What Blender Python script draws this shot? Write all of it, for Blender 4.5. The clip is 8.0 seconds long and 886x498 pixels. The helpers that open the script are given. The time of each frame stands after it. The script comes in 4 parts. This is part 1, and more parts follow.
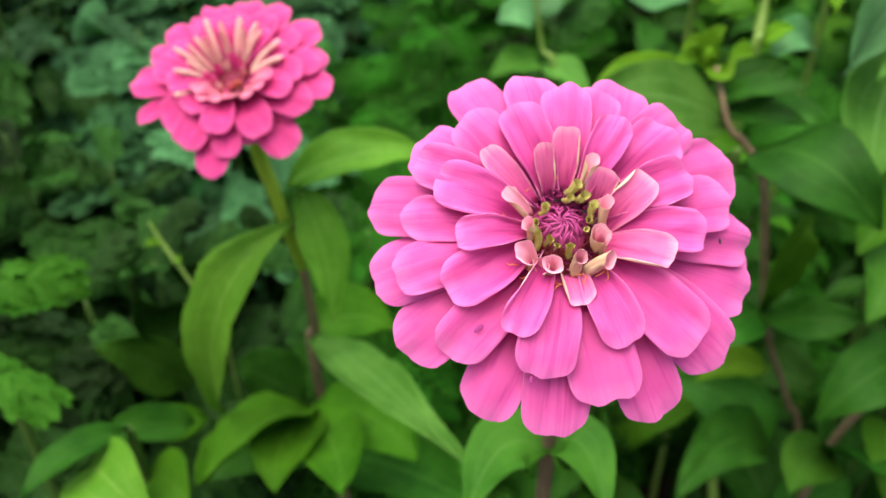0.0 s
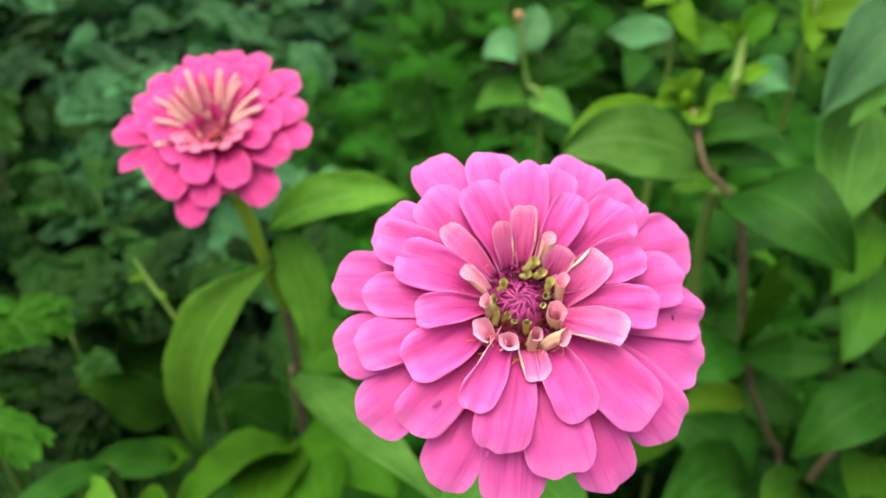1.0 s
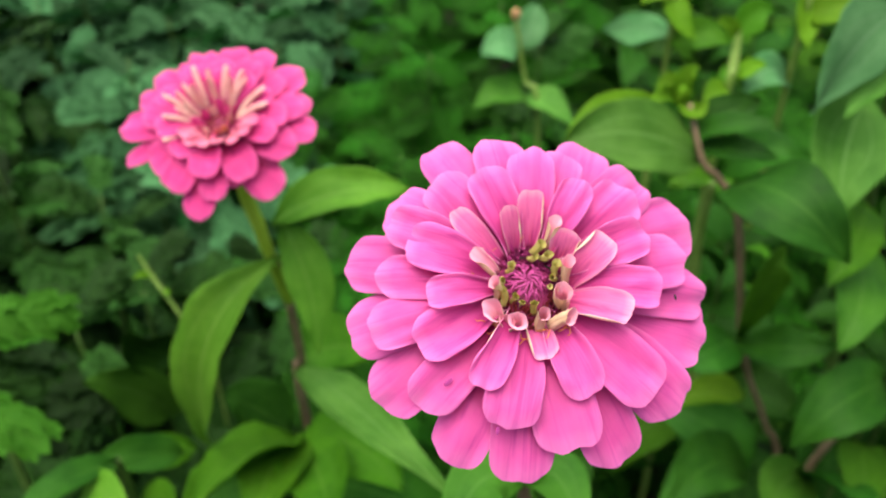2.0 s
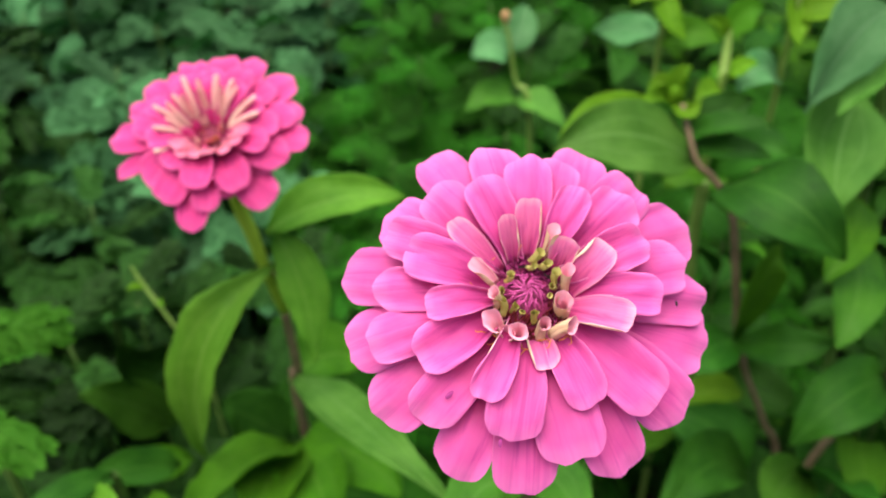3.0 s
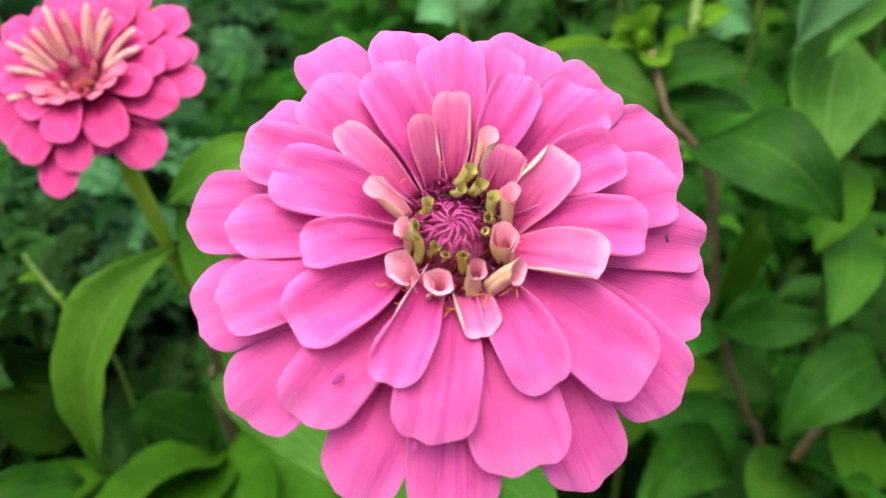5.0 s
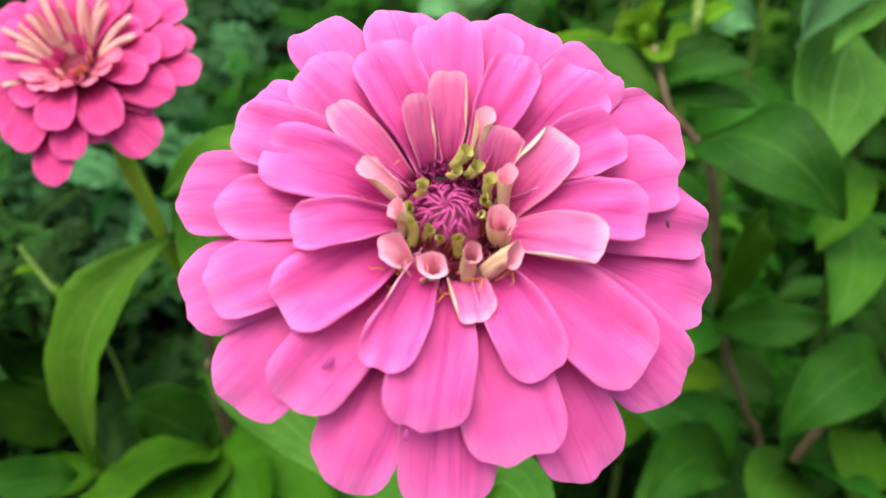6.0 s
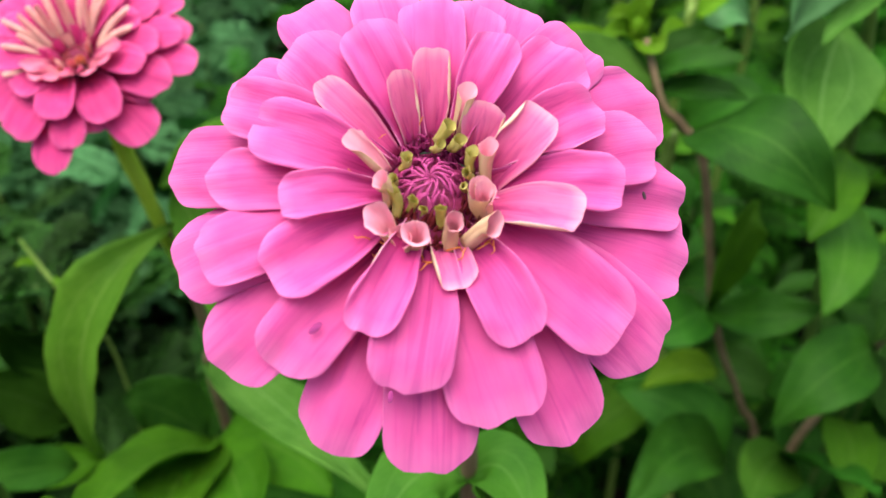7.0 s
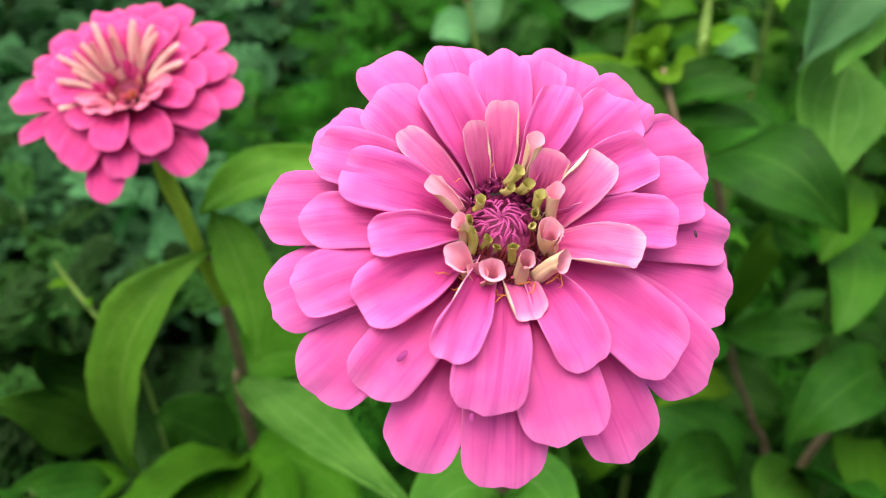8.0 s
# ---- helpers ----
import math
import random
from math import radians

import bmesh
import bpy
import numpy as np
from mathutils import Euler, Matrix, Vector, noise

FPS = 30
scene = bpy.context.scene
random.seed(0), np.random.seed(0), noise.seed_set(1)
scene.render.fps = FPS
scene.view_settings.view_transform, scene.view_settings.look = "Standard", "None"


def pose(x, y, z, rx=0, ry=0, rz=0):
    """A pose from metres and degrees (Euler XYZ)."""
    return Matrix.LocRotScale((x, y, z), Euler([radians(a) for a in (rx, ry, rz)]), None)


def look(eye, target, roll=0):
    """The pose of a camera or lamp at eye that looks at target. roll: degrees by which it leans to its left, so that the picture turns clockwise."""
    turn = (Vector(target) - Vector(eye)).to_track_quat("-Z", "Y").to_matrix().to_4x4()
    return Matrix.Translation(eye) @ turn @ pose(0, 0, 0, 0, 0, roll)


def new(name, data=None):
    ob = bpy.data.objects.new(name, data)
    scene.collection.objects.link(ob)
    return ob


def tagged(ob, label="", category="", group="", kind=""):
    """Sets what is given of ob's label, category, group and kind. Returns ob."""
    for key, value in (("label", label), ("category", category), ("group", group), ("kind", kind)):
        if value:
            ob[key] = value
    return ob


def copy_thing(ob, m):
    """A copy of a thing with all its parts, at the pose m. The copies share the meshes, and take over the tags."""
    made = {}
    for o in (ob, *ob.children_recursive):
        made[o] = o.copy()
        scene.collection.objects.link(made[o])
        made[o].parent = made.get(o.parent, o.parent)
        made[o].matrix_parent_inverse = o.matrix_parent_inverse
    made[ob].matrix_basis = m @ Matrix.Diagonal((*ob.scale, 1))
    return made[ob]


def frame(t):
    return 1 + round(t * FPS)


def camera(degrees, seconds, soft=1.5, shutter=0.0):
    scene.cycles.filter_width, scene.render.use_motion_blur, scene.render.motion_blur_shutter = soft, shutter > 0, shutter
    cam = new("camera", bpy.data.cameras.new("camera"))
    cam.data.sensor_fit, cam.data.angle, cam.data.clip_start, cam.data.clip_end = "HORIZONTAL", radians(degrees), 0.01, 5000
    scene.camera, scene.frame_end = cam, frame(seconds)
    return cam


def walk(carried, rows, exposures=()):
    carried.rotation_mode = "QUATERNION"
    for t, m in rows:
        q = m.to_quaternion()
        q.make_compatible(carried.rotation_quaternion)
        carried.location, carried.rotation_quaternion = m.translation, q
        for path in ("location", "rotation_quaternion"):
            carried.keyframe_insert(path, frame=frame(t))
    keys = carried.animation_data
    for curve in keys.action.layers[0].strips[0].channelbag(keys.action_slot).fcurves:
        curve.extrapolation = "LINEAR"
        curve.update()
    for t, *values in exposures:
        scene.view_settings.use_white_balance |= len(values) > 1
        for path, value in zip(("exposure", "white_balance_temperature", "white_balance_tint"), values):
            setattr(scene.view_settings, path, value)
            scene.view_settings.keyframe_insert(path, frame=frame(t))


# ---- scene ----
# ---- camera and its walk ----
cam = camera(53.9, 8.0, soft=1.0)
cam.data.dof.use_dof = True
cam.data.dof.focus_distance = 0.151
cam.data.dof.aperture_fstop = 18.0
PATH = [
    (0, (0.00363, 0.00381, 0.75171), (-0.00234, 0.47518, 0.38053), -0.37),
    (0.5, (0.00922, 0.00518, 0.75703), (0.00488, 0.48022, 0.39054), -0.14),
    (1, (0.01086, 0.00779, 0.76495), (0.00802, 0.48487, 0.40110), 0.02),
    (1.5, (0.01206, -0.00021, 0.76927), (0.00874, 0.47766, 0.40645), -0.27),
    (1.7, (0.01045, 0.00003, 0.76694), (0.00844, 0.47817, 0.40448), -0.25),
    (2.8, (0.00595, 0.00286, 0.76462), (0.01182, 0.47873, 0.39922), -0.44),
    (3, (0.00681, 0.00373, 0.76576), (0.01193, 0.48196, 0.40346), -0.98),
    (3.5, (-0.00053, 0.01120, 0.75936), (0.01296, 0.48908, 0.39679), -0.48),
    (4, (0.00760, 0.01239, 0.74612), (0.02915, 0.49000, 0.38359), -0.44),
    (4.5, (0.02038, 0.03338, 0.72125), (0.04942, 0.51082, 0.35902), -0.59),
    (4.7, (0.01928, 0.03897, 0.72166), (0.04833, 0.51700, 0.36021), -0.71),
    (5.8, (0.01793, 0.04386, 0.71622), (0.04559, 0.52186, 0.35464), -0.31),
    (6, (0.01939, 0.04308, 0.71668), (0.04756, 0.52142, 0.35558), -0.20),
    (6.5, (0.02259, 0.03709, 0.71378), (0.05032, 0.51702, 0.35475), -0.51),
    (7, (0.02160, 0.03674, 0.71564), (0.04894, 0.51575, 0.35535), -0.36),
    (7.5, (0.02164, 0.03718, 0.71549), (0.05023, 0.51710, 0.35652), -0.28),
    (8, (0.00939, 0.02906, 0.72580), (0.03838, 0.51428, 0.37406), -0.32),
]
walk(cam, [(t, look(eye, target, roll)) for t, eye, target, roll in PATH], exposures=[(0, 0.9), (8, 0.9)])

# ---- daylight: bright overcast sky ----
world = bpy.data.worlds.new("sky")
scene.world = world
world.use_nodes = True
wn = world.node_tree
sky = wn.nodes.new("ShaderNodeTexSky")
sky.sky_type = "NISHITA"
sky.sun_disc = False
sky.sun_elevation = radians(75)
sky.sun_rotation = radians(210)
sky.air_density, sky.dust_density, sky.ozone_density = 1.0, 6.0, 0.6
wn.links.new(sky.outputs[0], wn.nodes["Background"].inputs[0])
wn.nodes["Background"].inputs[1].default_value = 0.115
sun_data = bpy.data.lights.new("sun", "SUN")
sun_data.energy, sun_data.angle, sun_data.color = 2.7, radians(80), (1.0, 0.95, 0.87)
sun = new("sun", sun_data)
sun.matrix_world = look((-0.16, 0.08, 1.5), (0, 0, 0))


# ---- materials ----
def nodes_of(name):
    m = bpy.data.materials.new(name)
    m.use_nodes = True
    return m, m.node_tree.nodes, m.node_tree.links, m.node_tree.nodes["Principled BSDF"]


def maths(n, l, op, a, b=None):
    node = n.new("ShaderNodeMath")
    node.operation = op
    for slot, value in enumerate((a, b)):
        if value is None:
            continue
        if isinstance(value, (int, float)):
            node.inputs[slot].default_value = value
        else:
            l.new(value, node.inputs[slot])
    return node.outputs[0]


def ramp(n, l, fac, stops):
    node = n.new("ShaderNodeValToRGB")
    while len(node.color_ramp.elements) < len(stops):
        node.color_ramp.elements.new(0.5)
    for el, (pos, col) in zip(node.color_ramp.elements, stops):
        el.position, el.color = pos, (*col, 1)
    l.new(fac, node.inputs[0])
    return node.outputs[0]


def mix(n, l, fac, a, b, how="MIX"):
    node = n.new("ShaderNodeMix")
    node.data_type, node.blend_type = "RGBA", how
    for slot, value in ((0, fac), (6, a), (7, b)):
        if isinstance(value, (int, float)):
            node.inputs[slot].default_value = value
        elif isinstance(value, tuple):
            node.inputs[slot].default_value = (*value, 1)
        else:
            l.new(value, node.inputs[slot])
    return node.outputs[2]


def noise_at(n, l, vector, scale, detail=3.0, rough=0.5):
    node = n.new("ShaderNodeTexNoise")
    node.inputs["Scale"].default_value = scale
    node.inputs["Detail"].default_value = detail
    node.inputs["Roughness"].default_value = rough
    if vector is not None:
        l.new(vector, node.inputs["Vector"])
    return node.outputs["Fac"]


def stretched(n, l, vector, scale):
    node = n.new("ShaderNodeMapping")
    node.inputs["Scale"].default_value = scale
    l.new(vector, node.inputs["Vector"])
    return node.outputs[0]


def coords(n, kind):
    return n.new("ShaderNodeTexCoord").outputs[kind]


def bumped(n, l, p, height, distance, strength=0.5):
    node = n.new("ShaderNodeBump")
    node.inputs["Strength"].default_value = strength
    node.inputs["Distance"].default_value = distance
    l.new(height, node.inputs["Height"])
    l.new(node.outputs[0], p.inputs["Normal"])
    return node.outputs[0]


def leafy(n, l, p, colour, share, normal=None, tint=(1, 1, 1)):
    """Lets part of the light through a thin sheet."""
    thin = n.new("ShaderNodeBsdfTranslucent")
    l.new(mix(n, l, 1.0, colour, tint, "MULTIPLY"), thin.inputs[0])
    if normal is not None:
        l.new(normal, thin.inputs["Normal"])
    both = n.new("ShaderNodeMixShader")
    both.inputs[0].default_value = share
    l.new(p.outputs[0], both.inputs[1])
    l.new(thin.outputs[0], both.inputs[2])
    l.new(both.outputs[0], n["Material Output"].inputs[0])


def petal_material(name, main, deep, pale, share=0.32):
    m, n, l, p = nodes_of(name)
    uv = coords(n, "UV")
    info = n.new("ShaderNodeObjectInfo")
    shift = n.new("ShaderNodeCombineXYZ")
    l.new(maths(n, l, "MULTIPLY", info.outputs["Random"], 71.0), shift.inputs[0])
    l.new(maths(n, l, "MULTIPLY", info.outputs["Random"], 37.0), shift.inputs[1])
    own = n.new("ShaderNodeVectorMath")
    l.new(stretched(n, l, uv, (1.0, 5.5, 1)), own.inputs[0])
    l.new(shift.outputs[0], own.inputs[1])
    veins = noise_at(n, l, own.outputs[0], 1.0, 4.0, 0.62)
    veins.node.inputs["Distortion"].default_value = 0.7
    blotch = noise_at(n, l, coords(n, "Object"), 160, 3)
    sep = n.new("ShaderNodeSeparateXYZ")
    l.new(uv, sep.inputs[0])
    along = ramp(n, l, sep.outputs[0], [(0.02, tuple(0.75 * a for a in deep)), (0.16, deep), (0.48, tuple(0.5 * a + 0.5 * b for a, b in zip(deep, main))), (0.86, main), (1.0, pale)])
    rim = maths(n, l, "ABSOLUTE", maths(n, l, "SUBTRACT", sep.outputs[1], 0.5))
    along = mix(n, l, ramp(n, l, rim, [(0.36, (0, 0, 0)), (0.5, (0.55, 0.55, 0.55))]), along, pale)
    streak = ramp(n, l, veins, [(0.33, (0.66, 0.38, 0.68)), (0.50, (1, 1, 1)), (0.75, (1.0, 1.28, 1.06))])
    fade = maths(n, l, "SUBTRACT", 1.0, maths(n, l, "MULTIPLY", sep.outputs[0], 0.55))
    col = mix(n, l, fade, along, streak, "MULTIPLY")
    col = mix(n, l, 0.6, col, ramp(n, l, blotch, [(0.3, (0.86, 0.76, 0.86)), (0.7, (1.0, 1.14, 1.02))]), "MULTIPLY")
    thin = n.new("ShaderNodeVectorMath")
    l.new(stretched(n, l, uv, (3.0, 34, 1)), thin.inputs[0])
    l.new(shift.outputs[0], thin.inputs[1])
    hair = noise_at(n, l, thin.outputs[0], 1.0, 3.0, 0.6)
    col = mix(n, l, 0.14, col, ramp(n, l, hair, [(0.32, (0.90, 0.76, 0.90)), (0.5, (1, 1, 1)), (0.70, (1.02, 1.16, 1.03))]), "MULTIPLY")
    hsv = n.new("ShaderNodeHueSaturation")
    l.new(col, hsv.inputs["Color"])
    l.new(maths(n, l, "MULTIPLY_ADD", info.outputs["Random"], 0.14), hsv.inputs["Value"])
    hsv.inputs["Value"].links[0].from_node.inputs[2].default_value = 0.92
    l.new(hsv.outputs[0], p.inputs["Base Color"])
    p.inputs["Roughness"].default_value = 0.62
    p.inputs["Specular IOR Level"].default_value = 0.28
    p.inputs["Sheen Weight"].default_value = 0.12
    nrm = bumped(n, l, p, maths(n, l, "ADD", veins, maths(n, l, "MULTIPLY", hair, 0.35)), 0.0003, 0.5)
    leafy(n, l, p, hsv.outputs[0], share, nrm)
    return m


def plain_soft(name, low, high, scale, roughness=0.6, share=0.0, bump=0.0003):
    m, n, l, p = nodes_of(name)
    f = noise_at(n, l, coords(n, "Object"), scale, 4, 0.6)
    col = ramp(n, l, f, [(0.3, low), (0.7, high)])
    l.new(col, p.inputs["Base Color"])
    p.inputs["Roughness"].default_value = roughness
    p.inputs["Specular IOR Level"].default_value = 0.3
    nrm = bumped(n, l, p, f, bump, 0.6)
    if share:
        leafy(n, l, p, col, share, nrm)
    return m


def leaf_material(name, dark, light, vein, share=0.3, ribs=16.0, roughness=0.48, spread=0.5):
    """Green leaf: midrib, side veins, blotches; hue and value vary from leaf to leaf."""
    m, n, l, p = nodes_of(name)
    uv = coords(n, "UV")
    sep = n.new("ShaderNodeSeparateXYZ")
    l.new(uv, sep.inputs[0])
    side = maths(n, l, "ABSOLUTE", maths(n, l, "SUBTRACT", sep.outputs[1], 0.5))
    wave = maths(n, l, "SINE", maths(n, l, "MULTIPLY", maths(n, l, "SUBTRACT", sep.outputs[0], maths(n, l, "MULTIPLY", side, 0.7)), ribs * 6.283))
    rib = maths(n, l, "GREATER_THAN", wave, 0.86)
    mid = maths(n, l, "LESS_THAN", side, 0.022)
    bow = maths(n, l, "MULTIPLY", maths(n, l, "SINE", maths(n, l, "MULTIPLY", sep.outputs[0], 3.1416)), 0.24)
    long = maths(n, l, "LESS_THAN", maths(n, l, "ABSOLUTE", maths(n, l, "SUBTRACT", side, bow)), 0.014)
    lines = maths(n, l, "MAXIMUM", maths(n, l, "MULTIPLY", rib, 0.3), maths(n, l, "MAXIMUM", mid, maths(n, l, "MULTIPLY", long, 0.6)))
    fine = noise_at(n, l, coords(n, "Object"), 260, 4, 0.6)
    broad = noise_at(n, l, coords(n, "Object"), 38, 3, 0.6)
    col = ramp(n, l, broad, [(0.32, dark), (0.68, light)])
    col = mix(n, l, 0.5, col, ramp(n, l, fine, [(0.3, (0.75, 0.8, 0.7)), (0.7, (1.15, 1.1, 1.1))]), "MULTIPLY")
    col = mix(n, l, maths(n, l, "MULTIPLY", lines, 0.6), col, vein)
    info = n.new("ShaderNodeObjectInfo")
    hsv = n.new("ShaderNodeHueSaturation")
    l.new(col, hsv.inputs["Color"])
    for slot, span, low in (("Value", spread, 1.0 - spread * 0.45), ("Hue", 0.010, 0.491)):
        v = maths(n, l, "MULTIPLY_ADD", info.outputs["Random"], span)
        v.node.inputs[2].default_value = low
        l.new(v, hsv.inputs[slot])
    l.new(hsv.outputs[0], p.inputs["Base Color"])
    p.inputs["Roughness"].default_value = roughness
    p.inputs["Specular IOR Level"].default_value = 0.09
    height = maths(n, l, "SUBTRACT", fine, lines)
    nrm = bumped(n, l, p, height, 0.0006, 0.5)
    leafy(n, l, p, hsv.outputs[0], share, nrm, (0.6, 1.12, 0.4))
    return m


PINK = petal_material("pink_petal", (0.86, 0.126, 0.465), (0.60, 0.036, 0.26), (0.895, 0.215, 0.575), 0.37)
PINK_YOUNG = petal_material("young_pink_petal", (0.90, 0.21, 0.50), (0.74, 0.08, 0.32), (0.92, 0.42, 0.62), 0.38)
PINK_EDGE = plain_soft("petal_edge", (0.86, 0.26, 0.55), (0.90, 0.36, 0.62), 300, 0.6, 0.2)
PINK_BACK = petal_material("petal_back", (0.85, 0.25, 0.52), (0.84, 0.36, 0.50), (0.88, 0.40, 0.62), 0.3)
MARGIN = plain_soft("pale_petal_back", (0.82, 0.60, 0.44), (0.88, 0.72, 0.56), 300, 0.6, 0.25)
CREAM_EDGE = plain_soft("cream_edge", (0.84, 0.40, 0.50), (0.88, 0.54, 0.56), 300, 0.6, 0.2)
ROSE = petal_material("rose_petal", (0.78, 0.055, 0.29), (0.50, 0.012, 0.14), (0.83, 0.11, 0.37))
ROSE_BACK = petal_material("rose_petal_back", (0.82, 0.14, 0.28), (0.82, 0.36, 0.34), (0.86, 0.26, 0.42), 0.25)
QUILL = plain_soft("quill_cream", (0.80, 0.36, 0.36), (0.88, 0.60, 0.50), 150, 0.6, 0.3)
QUILL_FACE = plain_soft("pink_quill_face", (0.84, 0.16, 0.36), (0.88, 0.34, 0.46), 150, 0.6, 0.3)
TANQUILL = plain_soft("tan_quill", (0.62, 0.34, 0.12), (0.78, 0.52, 0.26), 150, 0.6, 0.2)
TUBE_RIM = plain_soft("young_ray_rim", (0.74, 0.72, 0.24), (0.84, 0.82, 0.38), 350, 0.5, 0.3)
TUBE = plain_soft("young_ray_green", (0.50, 0.46, 0.09), (0.70, 0.65, 0.25), 350, 0.5, 0.3)
HORN = plain_soft("beige_petal_back", (0.70, 0.50, 0.28), (0.83, 0.62, 0.42), 260, 0.6, 0.2)
HORN_IN = plain_soft("pale_pink_petal_face", (0.88, 0.34, 0.48), (0.90, 0.46, 0.56), 260, 0.6, 0.15)
HORN_EDGE = plain_soft("pale_pink_rim", (0.86, 0.50, 0.48), (0.90, 0.64, 0.56), 300, 0.6, 0.1)
CHAFF = plain_soft("magenta_chaff", (0.34, 0.030, 0.16), (0.56, 0.09, 0.31), 700, 0.55, 0.1)
CHAFF_DEEP = plain_soft("deep_magenta_chaff", (0.15, 0.013, 0.055), (0.32, 0.032, 0.13), 600, 0.6)
CHAFF_DARK = plain_soft("dark_red_chaff", (0.09, 0.010, 0.014), (0.26, 0.030, 0.040), 600, 0.6)
TANBUD = plain_soft("tan_bud", (0.28, 0.15, 0.05), (0.42, 0.26, 0.12), 300, 0.6)
STAMEN = plain_soft("orange_stamen", (0.65, 0.16, 0.02), (0.80, 0.32, 0.08), 500, 0.5)
BRUISE = plain_soft("purple_bruise", (0.17, 0.012, 0.11), (0.36, 0.035, 0.21), 900, 0.7)
SPECK = plain_soft("dark_speck", (0.02, 0.01, 0.015), (0.05, 0.02, 0.03), 500, 0.7)
ZLEAF = leaf_material("zinnia_leaf", (0.037, 0.158, 0.006), (0.070, 0.245, 0.010), (0.10, 0.26, 0.025), 0.36)
# brighter copy of the zinnia leaf: front light put into the colour
LITLEAF = leaf_material("light_zinnia_leaf", (0.066, 0.225, 0.014), (0.115, 0.315, 0.026), (0.16, 0.34, 0.05), 0.24)
MLEAF = leaf_material("mid_zinnia_leaf", (0.024, 0.108, 0.007), (0.052, 0.175, 0.014), (0.08, 0.20, 0.03), 0.28)
DLEAF = leaf_material("dark_zinnia_leaf", (0.012, 0.076, 0.005), (0.028, 0.134, 0.010), (0.045, 0.155, 0.018), 0.28)
GLEAF = leaf_material("grey_green_leaf", (0.055, 0.200, 0.062), (0.110, 0.300, 0.108), (0.16, 0.33, 0.15), 0.25, 16, 0.42)
# near-black dark stop puts the shade of gaps between leaves into the colour
MUGLEAF_SHADED = leaf_material("mugwort_leaf", (0.002, 0.013, 0.001), (0.021, 0.082, 0.010), (0.032, 0.100, 0.016), 0.12, 9, 0.55, 1.4)
# mugwort for the far rows: distance haze and pale highlights painted into the green
MUGHAZE = leaf_material("pale_mugwort_leaf", (0.010, 0.058, 0.014), (0.070, 0.200, 0.078), (0.085, 0.21, 0.085), 0.18, 9, 0.55, 1.1)
SOFTLEAF = leaf_material("soft_green_leaf", (0.038, 0.142, 0.013), (0.085, 0.230, 0.032), (0.12, 0.27, 0.06), 0.26)
OLIVELEAF = leaf_material("dark_olive_leaf", (0.008, 0.044, 0.003), (0.020, 0.088, 0.006), (0.035, 0.11, 0.012), 0.22)
FERNLEAF = leaf_material("feathery_leaf", (0.007, 0.062, 0.003), (0.027, 0.145, 0.007), (0.04, 0.17, 0.012), 0.18, 8, 0.55, 1.1)
LIMELEAF = leaf_material("lime_leaf", (0.075, 0.23, 0.006), (0.13, 0.31, 0.012), (0.16, 0.33, 0.03), 0.4)
BRIGHTMUG = leaf_material("bright_mugwort_leaf", (0.024, 0.125, 0.007), (0.055, 0.205, 0.014), (0.08, 0.22, 0.025), 0.3, 9, 0.5, 0.4)
STEM = plain_soft("green_stem", (0.035, 0.09, 0.012), (0.075, 0.145, 0.025), 120, 0.5)
STEM_BROWN = plain_soft("brownish_stem", (0.12, 0.090, 0.045), (0.21, 0.148, 0.085), 110, 0.6)
STEM_PALE = plain_soft("pale_stem", (0.12, 0.22, 0.03), (0.19, 0.31, 0.06), 120, 0.5)
STEM_LIME = plain_soft("lime_stem", (0.20, 0.36, 0.018), (0.30, 0.46, 0.035), 120, 0.5)
SOIL = plain_soft("soil", (0.010, 0.006, 0.003), (0.026, 0.017, 0.008), 14, 0.95, 0.0, 0.01)


# ---- geometry helpers ----
def mesh_of(name, verts, faces, mats, slots=None, uvs=None):
    me = bpy.data.meshes.new(name)
    me.from_pydata([tuple(v) for v in verts], [], faces)
    for m in mats:
        me.materials.append(m)
    if slots is not None:
        me.polygons.foreach_set("material_index", slots)
    if uvs is not None:
        layer = me.uv_layers.new(name="UVMap")
        flat = np.array([uvs[i] for f in faces for i in f], dtype=float).ravel()
        layer.data.foreach_set("uv", flat)
    me.polygons.foreach_set("use_smooth", [True] * len(faces))
    me.update()
    return me


def part(name, me, parent, label="", m=None):
    ob = new(name, me)
    ob.parent = parent
    if m is not None:
        ob.matrix_local = m
    return tagged(ob, label=label) if label else ob


def thing(name, base, label, category, group="", kind=""):
    ob = new(name)
    ob.location = base
    ob.empty_display_size = 0.02
    return tagged(ob, label, category, group, kind)


